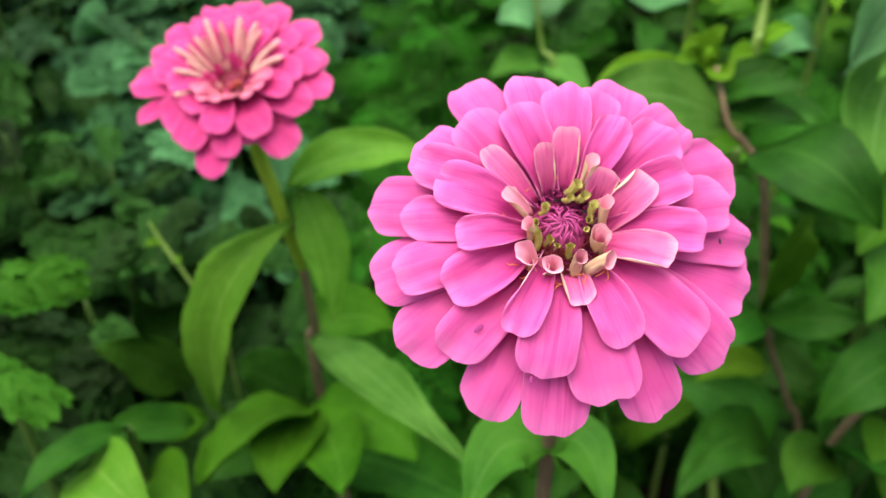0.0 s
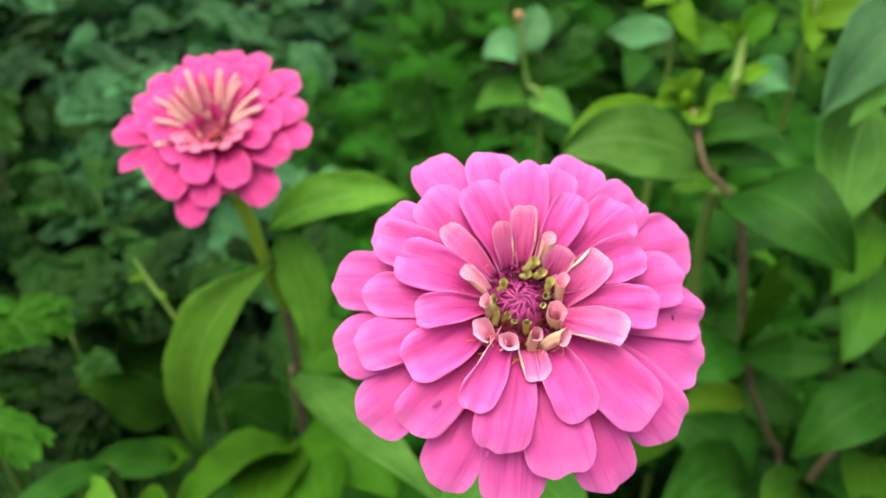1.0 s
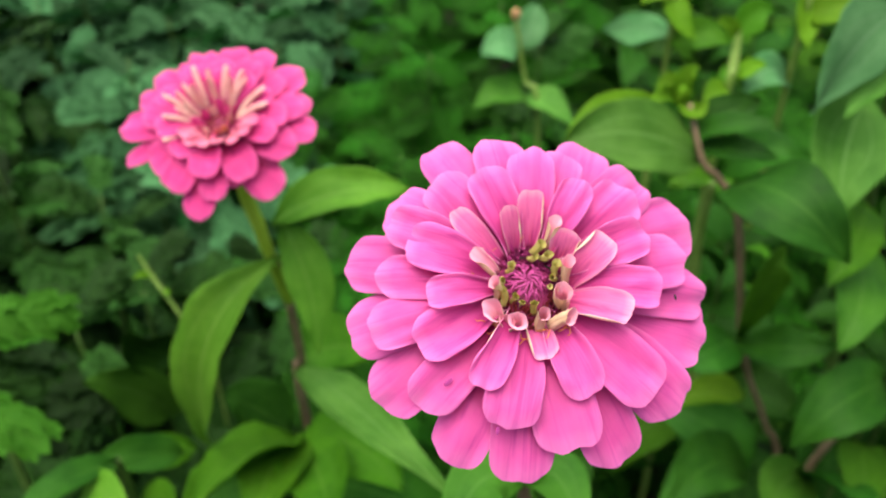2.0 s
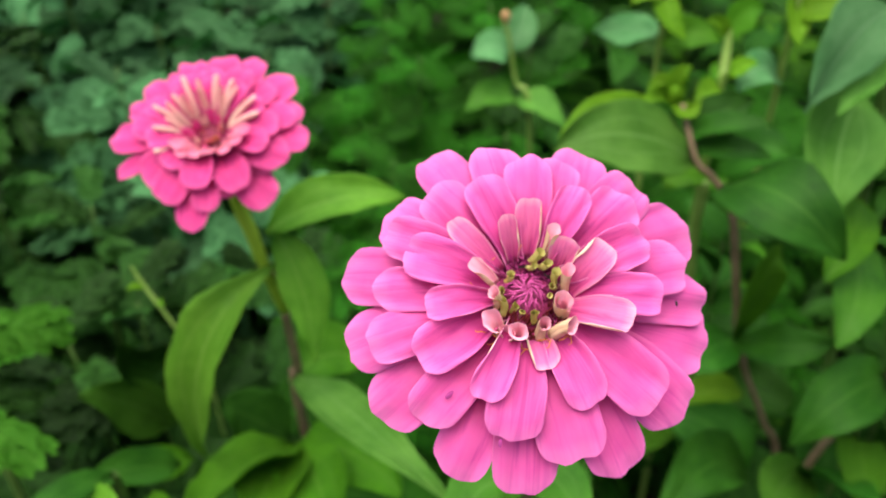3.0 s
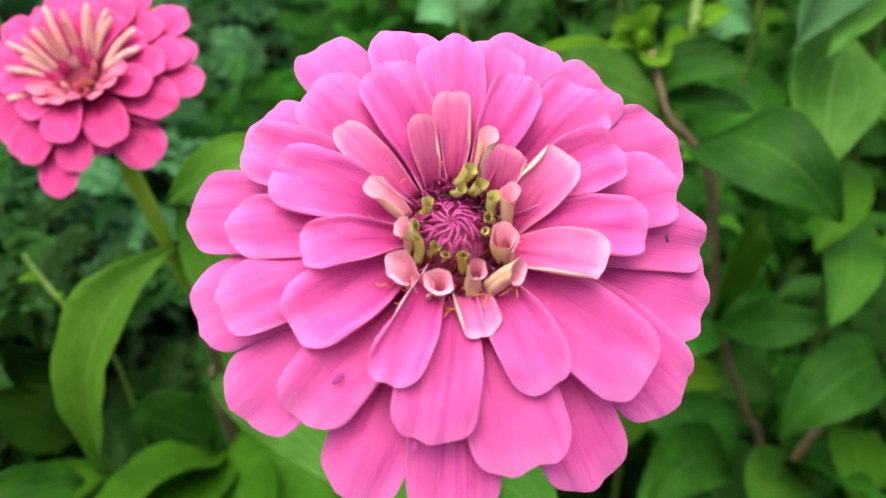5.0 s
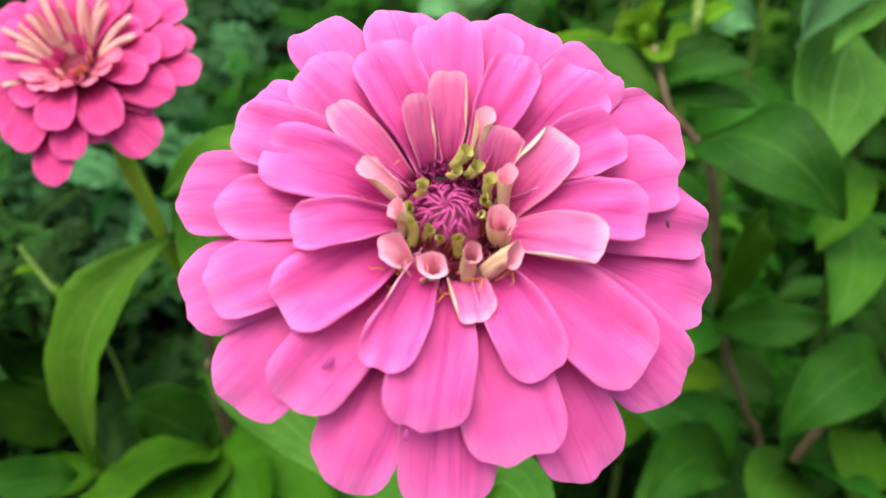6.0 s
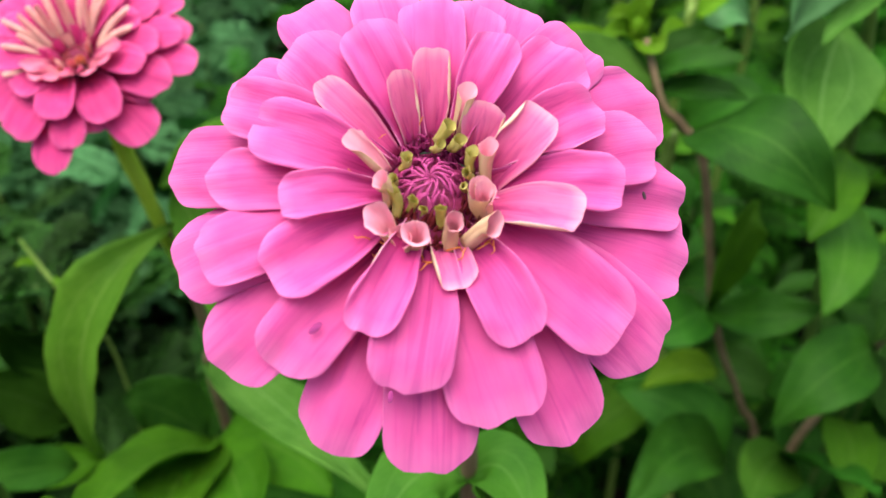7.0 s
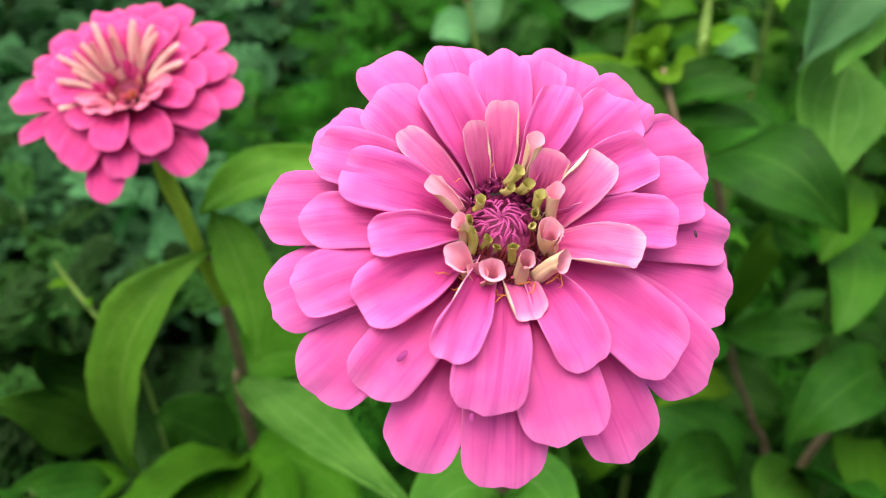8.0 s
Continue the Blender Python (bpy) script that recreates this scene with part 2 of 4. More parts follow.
def shell(fn, nu, nv, thick):
    """A sheet with thickness: fn(u, v) gives the place, u along 0..1, v across -1..1. Faces: 0 upper side, 1 lower side, 2 rim."""
    us = [1 - (1 - i / nu) ** 2.4 for i in range(nu + 1)]
    vs = [math.sin(math.pi / 2 * (-1 + 2 * j / nv) * 0.92) / math.sin(math.pi / 2 * 0.92) for j in range(nv + 1)]
    top = np.array([[fn(u, v) for v in vs] for u in us])
    du = np.gradient(top, axis=0)
    dv = np.gradient(top, axis=1)
    nr = np.cross(du, dv)
    nr /= np.maximum(np.linalg.norm(nr, axis=2, keepdims=True), 1e-12)
    low = top - nr * (thick * np.array([1 - u ** 8 * 0.9 for u in us])[:, None, None])
    k = (nu + 1) * (nv + 1)
    verts = np.concatenate([top.reshape(-1, 3), low.reshape(-1, 3)])
    uvs = [(u, 0.5 + v / 2) for u in us for v in vs] * 2
    idx = lambda i, j: i * (nv + 1) + j
    faces, slots = [], []
    for i in range(nu):
        for j in range(nv):
            q = (idx(i, j), idx(i + 1, j), idx(i + 1, j + 1), idx(i, j + 1))
            faces.append(q)
            slots.append(0)
            faces.append(tuple(k + a for a in reversed(q)))
            slots.append(1)
    ring = [idx(i, 0) for i in range(nu + 1)] + [idx(nu, j) for j in range(1, nv + 1)] + [idx(i, nv) for i in range(nu - 1, -1, -1)] + [idx(0, j) for j in range(nv - 1, 0, -1)]
    for a, b in zip(ring, ring[1:] + ring[:1]):
        faces.append((b, a, k + a, k + b))
        slots.append(2)
    return verts, faces, slots, uvs


def spatula(u, base=0.34):
    """Half width of a ray petal along its length, without its rounded tip."""
    w = min(max(u, 0.0) / 0.62, 1.0)
    return base + (1 - base) * w * w * (3 - 2 * w)


def tip_reach(v, knee):
    """How far along its length a petal goes at v across: a blunt, rounded tip."""
    return 1 - (1 - knee) * (1 - math.sqrt(max(0.0, 1 - abs(v) ** 2.7)))


def petal_mesh(name, path, width, roll, mats, seed, thick=0.0002, nu=24, nv=16, wav=0.0004, notch=0.0, knee=0.7, base=0.34, twist=0.0, tight=0.0, grooves=0.0006, edges=(0.0, 0.0), hem=0.42):
    """path(u) gives (out, up). roll(u): the arc through which the cross-section bends (plus: edges up).
    edges: how far the margins on the left and right of the petal curl over inward, in radians."""
    rng = random.Random(seed)
    off = Vector((rng.uniform(0, 50), rng.uniform(0, 50), rng.uniform(0, 50)))
    ph = rng.uniform(0, 6.28)
    sway = rng.uniform(-1, 1) * 0.05 * width
    steps = np.linspace(0, 1, 41)
    cache = {}

    def section(u):
        if u not in cache:
            rows = []
            for k in (0, 1):
                q = np.clip((steps - hem) / (0.92 - hem), 0, 1)
                th = roll(u) / 2 * steps * (1 + tight * steps) + edges[k] * q * q * (3 - 2 * q) * min(1.0, 0.35 + u) * (0.75 + 0.5 * noise.noise(Vector((u * 3, k, 7)) + off))
                c, d = np.cos(th), np.sin(th)
                y = np.concatenate([[0], np.cumsum((c[1:] + c[:-1]) / 2)]) / 40
                z = np.concatenate([[0], np.cumsum((d[1:] + d[:-1]) / 2)]) / 40
                rows.append((y, z))
            cache[u] = rows
        return cache[u]

    def fn(u, v):
        e = 0.004
        u0, u = u, u * tip_reach(v, knee)
        a, b = path(max(u - e, 0)), path(min(u + e, 1))
        tx, tz = b[0] - a[0], b[1] - a[1]
        d = math.hypot(tx, tz) or 1
        tx, tz = tx / d, tz / d
        half = width / 2 * spatula(u, base)
        uu = u - notch * (1 - abs(v)) ** 2 * max(0, u - 0.8) * 5 + (0.030 * noise.noise(Vector((v * 1.9, 9, 4)) + off) + 0.009 * noise.noise(Vector((v * 5.5, 3, 4)) + off)) * u0 ** 5
        out, up = path(uu)
        ys, zs = section(u0)[0 if v > 0 else 1]
        y, z = float(np.interp(abs(v), steps, ys)) * half * (1 if v > 0 else -1), float(np.interp(abs(v), steps, zs)) * half
        groove = -(math.exp(-((abs(v) - 0.30) / 0.085) ** 2) + 0.5 * math.exp(-((abs(v) - 0.66) / 0.08) ** 2)) * grooves * min(1, u * 4) * (1.05 - u) * (width / 0.012)
        ripple = noise.noise(Vector((u * 2.2, v * 1.6, 0)) + off) * wav + noise.noise(Vector((u * 5, v * 3.2, 5)) + off) * wav * 0.4 + math.sin(v * 5 + ph) * wav * 0.35 * u * u
        z += groove + ripple
        y += sway * u * u
        ca, sa = math.cos(twist * u), math.sin(twist * u)
        y, z = y * ca - z * sa, y * sa + z * ca
        return (out - tz * z, y, up + tx * z)

    verts, faces, slots, uvs = shell(fn, nu, nv, thick)
    return mesh_of(name, verts, faces, mats, slots, uvs)


def tube(points, radii, sides=8, rough=0.0, seed=1):
    pts = [Vector(p) for p in points]
    fine, rad = [], []
    n = len(pts)
    for i in range(n - 1):
        p0, p1, p2, p3 = pts[max(i - 1, 0)], pts[i], pts[i + 1], pts[min(i + 2, n - 1)]
        for s in range(6):
            t = s / 6
            fine.append(0.5 * ((2 * p1) + (p2 - p0) * t + (2 * p0 - 5 * p1 + 4 * p2 - p3) * t * t + (3 * p1 - p0 - 3 * p2 + p3) * t ** 3))
            rad.append(radii[i] * (1 - t) + radii[i + 1] * t)
    fine.append(pts[-1])
    rad.append(radii[-1])
    verts, faces = [], []
    ref = Vector((0.3, 0.9, 0.1))
    for i, p in enumerate(fine):
        d = (fine[min(i + 1, len(fine) - 1)] - fine[max(i - 1, 0)]).normalized()
        a = d.cross(ref).normalized()
        b = d.cross(a)
        for j in range(sides):
            an = 2 * math.pi * j / sides
            r = rad[i] * (1 + rough * noise.noise(Vector((i * 0.7, j * 1.3, seed * 7.1))))
            verts.append(p + a * (r * math.cos(an)) + b * (r * math.sin(an)))
    m = len(fine)
    for i in range(m - 1):
        for j in range(sides):
            k = (j + 1) % sides
            faces.append((i * sides + j, i * sides + k, (i + 1) * sides + k, (i + 1) * sides + j))
    faces.append(tuple(reversed(range(sides))))
    faces.append(tuple((m - 1) * sides + j for j in range(sides)))
    return verts, faces


def stem_mesh(name, points, radii, mat, sides=8, rough=0.12, seed=1):
    v, f = tube(points, radii, sides, rough, seed)
    return mesh_of(name, v, f, [mat])


def ovate(u, wide=0.42):
    """Half width of a leaf: rounded base, drawn-out tip."""
    if u <= 0 or u >= 1:
        return 0.02
    k = math.log(0.5) / math.log(wide)
    return max(0.02, math.sin(math.pi * u ** k) ** 0.85)


def leaf_mesh(name, base, tip, width, up, mat, arch=0.1, fold=0.25, wav=0.03, seed=0, nu=18, nv=10, wide=0.40, droop=0.0, thick=0.0004, mid=None):
    """A leaf from base to tip; up: the way its upper side faces; mid: where its midrib passes half-way (or arch: its rise over the chord);
    fold: raised halves."""
    base, tip, up = Vector(base), Vector(tip), Vector(up).normalized()
    axis = tip - base
    length = axis.length
    if mid is None:
        side0 = up.cross(axis).normalized()
        mid = (base + tip) / 2 + axis.cross(side0).normalized() * arch * length
    ctrl = Vector(mid) * 2 - (base + tip) / 2
    rng = random.Random(seed)
    off = Vector((rng.uniform(0, 90), rng.uniform(0, 90), 0))
    turn, lop = rng.uniform(-0.5, 0.5), rng.uniform(-0.12, 0.12)

    def fn(u, v):
        half = width / 2 * ovate(u, wide) * (1 + lop * (1 if v > 0 else -1)) * (1 + 0.10 * noise.noise(Vector((u * 5, 2 * (v > 0), 11)) + off))
        c = base * (1 - u) ** 2 + ctrl * 2 * u * (1 - u) + tip * u * u
        t = ((ctrl - base) * (1 - u) + (tip - ctrl) * u).normalized()
        side = up.cross(t).normalized()
        face = t.cross(side)
        ct, st = math.cos(turn * (u - 0.35)), math.sin(turn * (u - 0.35))
        side, face = side * ct + face * st, face * ct - side * st
        w = (noise.noise(Vector((u * 3, v * 1.2, 0)) + off) + 0.5 * noise.noise(Vector((u * 8, v * 2, 3)) + off)) * wav * length * (0.25 + abs(v))
        vein = -abs(math.sin((u - abs(v) * 0.25) * 22)) * 0.012 * width * (1 - abs(v)) * abs(v) * 3
        return tuple(c + side * (half * v) + face * (fold * half * abs(v) ** 1.3 + w + vein - droop * length * u * u))

    verts, faces, slots, uvs = shell(fn, nu, nv, thick)
    return mesh_of(name, verts, faces, [mat], None, uvs)


def leaves_on(plant, foot, rows, seed, nu=22, nv=12):
    for i, (b, m, t, w, up, mat, fold, *wide) in enumerate(rows):
        part("leaf", leaf_mesh("leaf", Vector(b) - foot, Vector(t) - foot, w, up, mat, 0, fold, 0.045, seed + i, nu, nv, wide[0] if wide else 0.40, mid=Vector(m) - foot), plant)


# ---- ground: one sheet of dark soil reaching far out ----
def ground_sheet():
    verts, faces = [], []
    steps = [-400, -60, -12, -4] + [-2 + 0.1 * i for i in range(41)] + [4, 12, 60, 400]
    k = len(steps)
    for y in steps:
        for x in steps:
            near = 1 if max(abs(x), abs(y)) < 3 else 0
            verts.append((x, y, near * 0.03 * noise.noise(Vector((x * 5, y * 5, 3)))))
    for i in range(k - 1):
        for j in range(k - 1):
            faces.append((i * k + j, i * k + j + 1, (i + 1) * k + j + 1, (i + 1) * k + j))
    ob = new("ground", mesh_of("ground", verts, faces, [SOIL]))
    return tagged(ob, "dark moist garden soil under the plants", "ground", kind="structure")


ground_sheet()


# ---- flower heads ----
def head_frame(centre, axis):
    n = Vector(axis).normalized()
    x = (Vector((1, 0, 0)) - n * n.x).normalized()
    y = n.cross(x)
    m = Matrix((x, y, n)).transposed().to_4x4()
    m.translation = centre
    return m


def spin(angle, tip=0.0):
    return Matrix.Rotation(radians(angle), 4, "Z") @ Matrix.Rotation(radians(tip), 4, "X")


def dome_mesh(name, radius, height, depth, mats, rings=12, sides=40):
    verts, faces, slots = [], [], []
    for i in range(rings + 1):
        a = i / rings * math.pi * 0.8
        r = radius * math.sin(a) if a < math.pi / 2 else radius * (1 - 0.55 * (a - math.pi / 2))
        z = height * math.cos(a) if a < math.pi / 2 else depth * math.cos(a)
        for j in range(sides):
            t = 2 * math.pi * j / sides
            b = 1 + 0.05 * noise.noise(Vector((math.cos(t) * 3, math.sin(t) * 3, i)))
            verts.append((r * b * math.cos(t), r * b * math.sin(t), z - height))
    for i in range(rings):
        for j in range(sides):
            k = (j + 1) % sides
            faces.append((i * sides + j, (i + 1) * sides + j, (i + 1) * sides + k, i * sides + k))
            slots.append(0)
    return mesh_of(name, verts, faces, mats, slots)


def blade_mesh(name, length, width, lean, mat, hook=0.0):
    """A narrow pointed scale that rises and bends inward."""
    verts, faces = [], []
    n = 6
    for i in range(n + 1):
        u = i / n
        a = lean * u
        x = -length * (math.sin(a) * u * 0.6)
        z = length * u * (1 - 0.25 * u)
        y = hook * length * u * u
        w = width / 2 * (1 - u ** 1.6) + 0.00004
        verts += [(x, y - w, z), (x + 0.35 * w, y, z), (x, y + w, z), (x - 0.5 * w, y, z)]
    for i in range(n):
        for j in range(4):
            k = (j + 1) % 4
            faces.append((i * 4 + j, i * 4 + k, (i + 1) * 4 + k, (i + 1) * 4 + j))
    faces.append((n * 4, n * 4 + 1, n * 4 + 2, n * 4 + 3))
    return mesh_of(name, verts, faces, [mat])


MM = 0.001


def ray_petal(head, row, angle, reach, width, seed, surface, foot, mats, roll=0.25, tilt=0.0, knee=0.7, rim_drop=0.0, notch=0.0, start=5.0, base=0.34, wav=0.0011, edges=(0.0, 0.0)):
    """One ray petal of a row: it leaves the core at foot and follows the row's dome out to its tip."""
    rng = random.Random(seed)
    r0, r1, w = start * MM, reach * MM, width * MM
    jit = (0.55 if seed % 2 else -0.55) * MM + rng.uniform(-0.25, 0.25) * MM

    def path(u):
        r = r0 + (r1 - r0) * u
        h = surface(r) + (foot * MM - surface(r0)) * max(0.0, 1 - u) ** 1.9 - rim_drop * MM * max(0, u - 0.75) ** 2 * 16 + jit
        return r, h

    bend, fan = 1.1, roll + rng.uniform(-0.2, 0.2)
    me = petal_mesh("petal", path, w, lambda u: bend * (1.0 - u) + fan * (1.6 - 1.2 * u), mats, seed, notch=notch, knee=knee, base=base, wav=wav, twist=rng.uniform(-0.12, 0.12), edges=edges)
    return part("petal", me, head, "", spin(angle, tilt + rng.uniform(-2, 2)))


def curled_petal(head, angle, foot_r, foot_h, reach, rise, width, roll0, roll1, seed, mats, name="curled_petal", label="", tight=0.0, base=0.5, knee=0.85, bow=0.0, thick=0.00018, nv=18, core=None, edges=(0.0, 0.0), yaw=0.0, hem=0.42):
    """A young ray petal that stands up and is rolled in at its edges."""
    def path(u):
        r = (foot_r + (reach - foot_r) * max(u, 0.0) ** 1.1) * MM
        h = (foot_h + (rise - foot_h) * u + bow * math.sin(math.pi * u)) * MM
        return r, h

    me = petal_mesh(name, path, width * MM, lambda u: roll0 + (roll1 - roll0) * u, mats, seed, thick=thick, knee=knee, base=base, wav=0.0003, tight=tight, nu=18, nv=nv, edges=edges, hem=hem)
    turned = Matrix.Translation((foot_r * MM, 0, 0)) @ spin(yaw) @ Matrix.Translation((-foot_r * MM, 0, 0))
    return part(name, me, head, label, (core or Matrix()) @ spin(angle) @ turned)


def horn_petal(head, name, row, seed, mats, core, thick=0.00018):
    """A young petal rolled into a horn: foot to mouth along a bent line, rolled past a full turn, with a flared, slanting lip."""
    mouth, foot, r0, r1, flare, slant, seam, turns, flat = row
    mouth, foot = Vector(mouth), Vector(foot)
    rng = random.Random(seed)
    off = Vector((rng.uniform(0, 50), rng.uniform(0, 50), 0))
    way = mouth - foot
    axis = way.normalized()
    out = Vector((mouth.x, mouth.y, 0.0))
    n1 = (out - axis * out.dot(axis)).normalized()
    n2 = axis.cross(n1)
    bow = rng.uniform(0.2, 0.6)

    def fn(u, v):
        phi = radians(seam) + v * math.pi * turns
        rad = r0 + (r1 - r0) * u ** 1.3 + flare * u ** 6
        rad *= 1 - 0.30 * max(0.0, v) * turns * min(1.0, turns - 0.55) + 0.28 * noise.noise(Vector((u * 2.0, 1.2 * math.cos(phi), 1.2 * math.sin(phi))) + off)
        lip = slant * (0.5 + 0.5 * math.cos(phi)) * u ** 3 + 0.35 * noise.noise(Vector((3.0 * v, 4.0, 2.0)) + off) * u ** 4 - 0.5 * abs(v) ** 6 * u ** 3
        p = foot + way * u + axis * lip - n1 * (bow * math.sin(math.pi * u)) + n1 * (rad * flat * math.cos(phi)) + n2 * (rad * math.sin(phi))
        return (p.x * MM, p.y * MM, p.z * MM)

    verts, faces, slots, uvs = shell(fn, 16, 34, thick)
    return part(name, mesh_of(name, verts, faces, mats, slots, uvs), head, "", core)


# the pink zinnia in front
def front_zinnia():
    centre, axis = Vector((0.027, 0.146, 0.647)), (0.053, -0.617, 0.785)
    foot = Vector((0.045, 0.235, 0.0))
    plant = thing("zinnia_plant", foot, "tall zinnia with one open bright pink double flower", "flower", "zinnias")
    m = Matrix.Translation(-foot) @ head_frame(centre, axis)
    core = Matrix.Translation((-0.9 * MM, 0, 0)) @ Matrix.Rotation(radians(-12), 4, "X")
    disc = dome_mesh("flower_head", 8.3 * MM, 6.0 * MM, 16.0 * MM, [CHAFF_DEEP])
    disc.transform(core @ Matrix.Translation((0, 0, -2.0 * MM)))
    head = part("flower_head", disc, plant, "pink double zinnia bloom with yellow-green young rays", m)
    row_a = lambda r: 0.003 - 0.012 * (r / 0.041) ** 2
    row_b = lambda r: 0.004 - 0.006 * (r / 0.036) ** 2
    row_c = lambda r: 0.005 - 0.004 * (r / 0.030) ** 2
    row_c_low = lambda r: 0.0046 - 0.004 * (r / 0.030) ** 2
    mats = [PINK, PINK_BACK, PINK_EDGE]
    # angle round the head, reach and width in millimetres
    outer = [(121, 39.0, 12.4), (101, 34.8, 12.6), (65, 37.2, 13.2), (44, 36.4, 13.0), (23, 41.2, 15.4), (-3, 40.2, 12.0), (-17, 42.2, 16.4), (-39, 42.8, 15.0), (-62, 43.8, 13.6),
             (-93, 42.6, 14.0), (-114, 42.4, 12.6), (-142, 41.6, 14.6), (-165, 40.8, 14.0), (173, 40.6, 13.0), (149, 35.8, 13.4)]
    middle = [(132, 31.0, 11.6), (89, 29.8, 10.4), (75, 30.4, 11.0), (41, 30.2, 12.0), (9, 34.8, 12.6), (-44, 35.6, 13.2), (-78, 37.2, 14.8),
              (-100, 31.9, 12.2), (-131, 36.4, 11.6), (-162, 36.4, 10.8), (180, 33.2, 9.8), (157, 33.6, 10.0)]
    upper = [(113, 26.6, 9.9, 0.3, 0.3), (63, 24.2, 8.3, 0.5, 0.5), (22, 27.2, 10.2, 0.2, 1.0), (-6, 28.2, 9.6, 0.1, 0.2), (-65, 27.6, 9.9, 0.3, 0.3), (-116, 26.3, 8.4, 0.2, 1.6),
             (-148, 28.8, 11.2, 0.2, 0.2), (-169, 23.4, 7.6, 0.6, 0.6), (164, 27.8, 11.0, 0.3, 0.2)]
    for i, (a, r, w) in enumerate(outer):
        ray_petal(head, "outer", a, r, w, 100 + i, row_a, -8.5, mats, -0.6, knee=0.85, rim_drop=0.4, start=7, base=0.52)
    for i, (a, r, w) in enumerate(middle):
        ray_petal(head, "middle", a, r, w, 200 + i, row_b, -6.5, mats, 0.2 if i % 3 else -0.6, knee=0.83, rim_drop=0.4, start=7, base=0.52)
    for i, (a, r, w, left, right) in enumerate(upper):
        ray_petal(head, "upper", a, r, w, 300 + i, row_c if a != -6 else row_c_low, -4.5, [PINK, MARGIN if right > 0.9 else PINK_BACK, PINK_EDGE], 0.7, knee=0.78, start=7.0, base=0.5, edges=(left, right))
    # half-folded petals with cream margins: angle, reach, width, bend, rise, curl of either margin, turn about the foot
    folded = [(-5, 20.0, 7.8, 0.8, 4.5, 2.9, 0.2, 50), (-29, 21.8, 8.0, 0.5, 5.6, 0.3, 2.3, 10), (140, 22.3, 5.8, 0.7, 2.2, 0.5, 0.3, 0), (114, 16.2, 4.6, 0.9, 4.0, 0.3, 2.6, -10),
              (90, 18.9, 6.4, 0.7, 4.0, 0.2, 2.5, 0), (37, 13.4, 6.8, 0.7, 3.4, 0.4, 2.4, 28), (-88, 17.6, 6.6, 0.9, 1.4, 0.2, 2.2, 12)]
    for i, (a, r, w, roll, rise, left, right, yaw) in enumerate(folded):
        curled_petal(head, a, 7.5, -4.8, r, rise, w, roll * 1.3, roll * 0.8, 400 + i, [PINK_YOUNG, MARGIN, CREAM_EDGE], "petal", knee=0.8, base=0.52, bow=1.9 if i < 2 else 0.6, edges=(left, right), yaw=yaw, hem=0.72)
    # young petals rolled into scrolls and trumpets, standing round the disc
    # mouth and foot in millimetres from the head's middle, radius at foot and mouth, flare, slant of the lip, seam's angle, turns, flatness
    horns = [((4.7, 11.4, 3.2), (3.4, 7.6, -3.0), 0.55, 1.10, 0.45, 1.5, 0, 0.93, 0.8), ((7.4, 3.0, 3.0), (7.7, 0.2, -3.0), 0.80, 1.20, 0.5, 1.0, 10, 0.98, 0.8),
             ((5.9, -3.3, 4.0), (7.1, -5.2, -2.5), 1.35, 1.90, 0.3, -1.2, 250, 1.60, 0.95), ((7.9, -8.8, 5.0), (4.4, -9.6, -1.8), 1.5, 1.4, 0.6, -1.6, 90, 1.10, 0.8),
             ((1.7, -8.0, 5.2), (1.6, -10.4, -2.5), 1.00, 1.15, 0.25, -1.7, 150, 1.20, 0.95), ((-3.8, -9.5, 4.6), (-3.3, -11.1, -2.5), 0.75, 1.45, 0.7, -1.5, 10, 1.02, 0.8),
             ((-9.3, -7.4, 4.4), (-6.1, -9.9, -2.5), 1.4, 2.3, 0.6, -1.2, 300, 0.66, 0.75), ((-8.7, -1.2, 3.2), (-7.3, -3.4, -2.5), 0.75, 1.15, 0.4, -1.0, 250, 1.05, 0.85),
             ((-11.3, 3.9, 3.5), (-6.8, 1.0, -2.5), 1.1, 1.8, 0.2, 2.0, 20, 0.62, 0.7), ((-6.0, -9.6, 2.6), (-5.4, -10.8, -2.8), 1.22, 1.49, 0.4, -1.0, 180, 0.8, 0.7)]
    for i, row in enumerate(horns):
        horn_petal(head, "curled_petal", row, 500 + i, [HORN_IN, HORN, HORN_EDGE], Matrix())
    # young rays: narrow yellow-green tubes with a rolled mouth
    tubes = [((2.1, 7.5, 1.2), (0.3, 6.5, -2.5), 0.8, 1.05), ((3.5, 5.1, 1.2), (2.5, 5.2, -2.5), 0.75, 0.95), ((0.8, 4.9, 0.4), (-0.2, 5.2, -2.5), 0.6, 0.75), ((-4.4, 3.0, 0.2), (-4.9, 2.2, -2.5), 0.8, 1.0),
             ((5.3, 3.1, 1.6), (5.5, 1.8, -2.5), 0.8, 0.95), ((4.4, 0.4, 0.7), (5.6, 0.6, -2.5), 0.6, 0.75), ((3.9, -1.7, 0.2), (4.6, -1.5, -2.5), 0.45, 0.5), ((-6.5, -0.4, 0.6), (-6.2, -0.6, -2.5), 0.55, 0.65),
             ((-6.7, -2.8, 2.0), (-6.1, -5.3, -2.5), 0.9, 1.05), ((-3.7, -4.0, 1.0), (-4.1, -4.7, -2.5), 0.65, 0.8), ((-2.3, -5.3, 0.6), (-2.2, -5.9, -2.5), 0.45, 0.55), ((0.2, -5.6, 2.0), (0.5, -7.1, -2.5), 0.7, 0.8)]
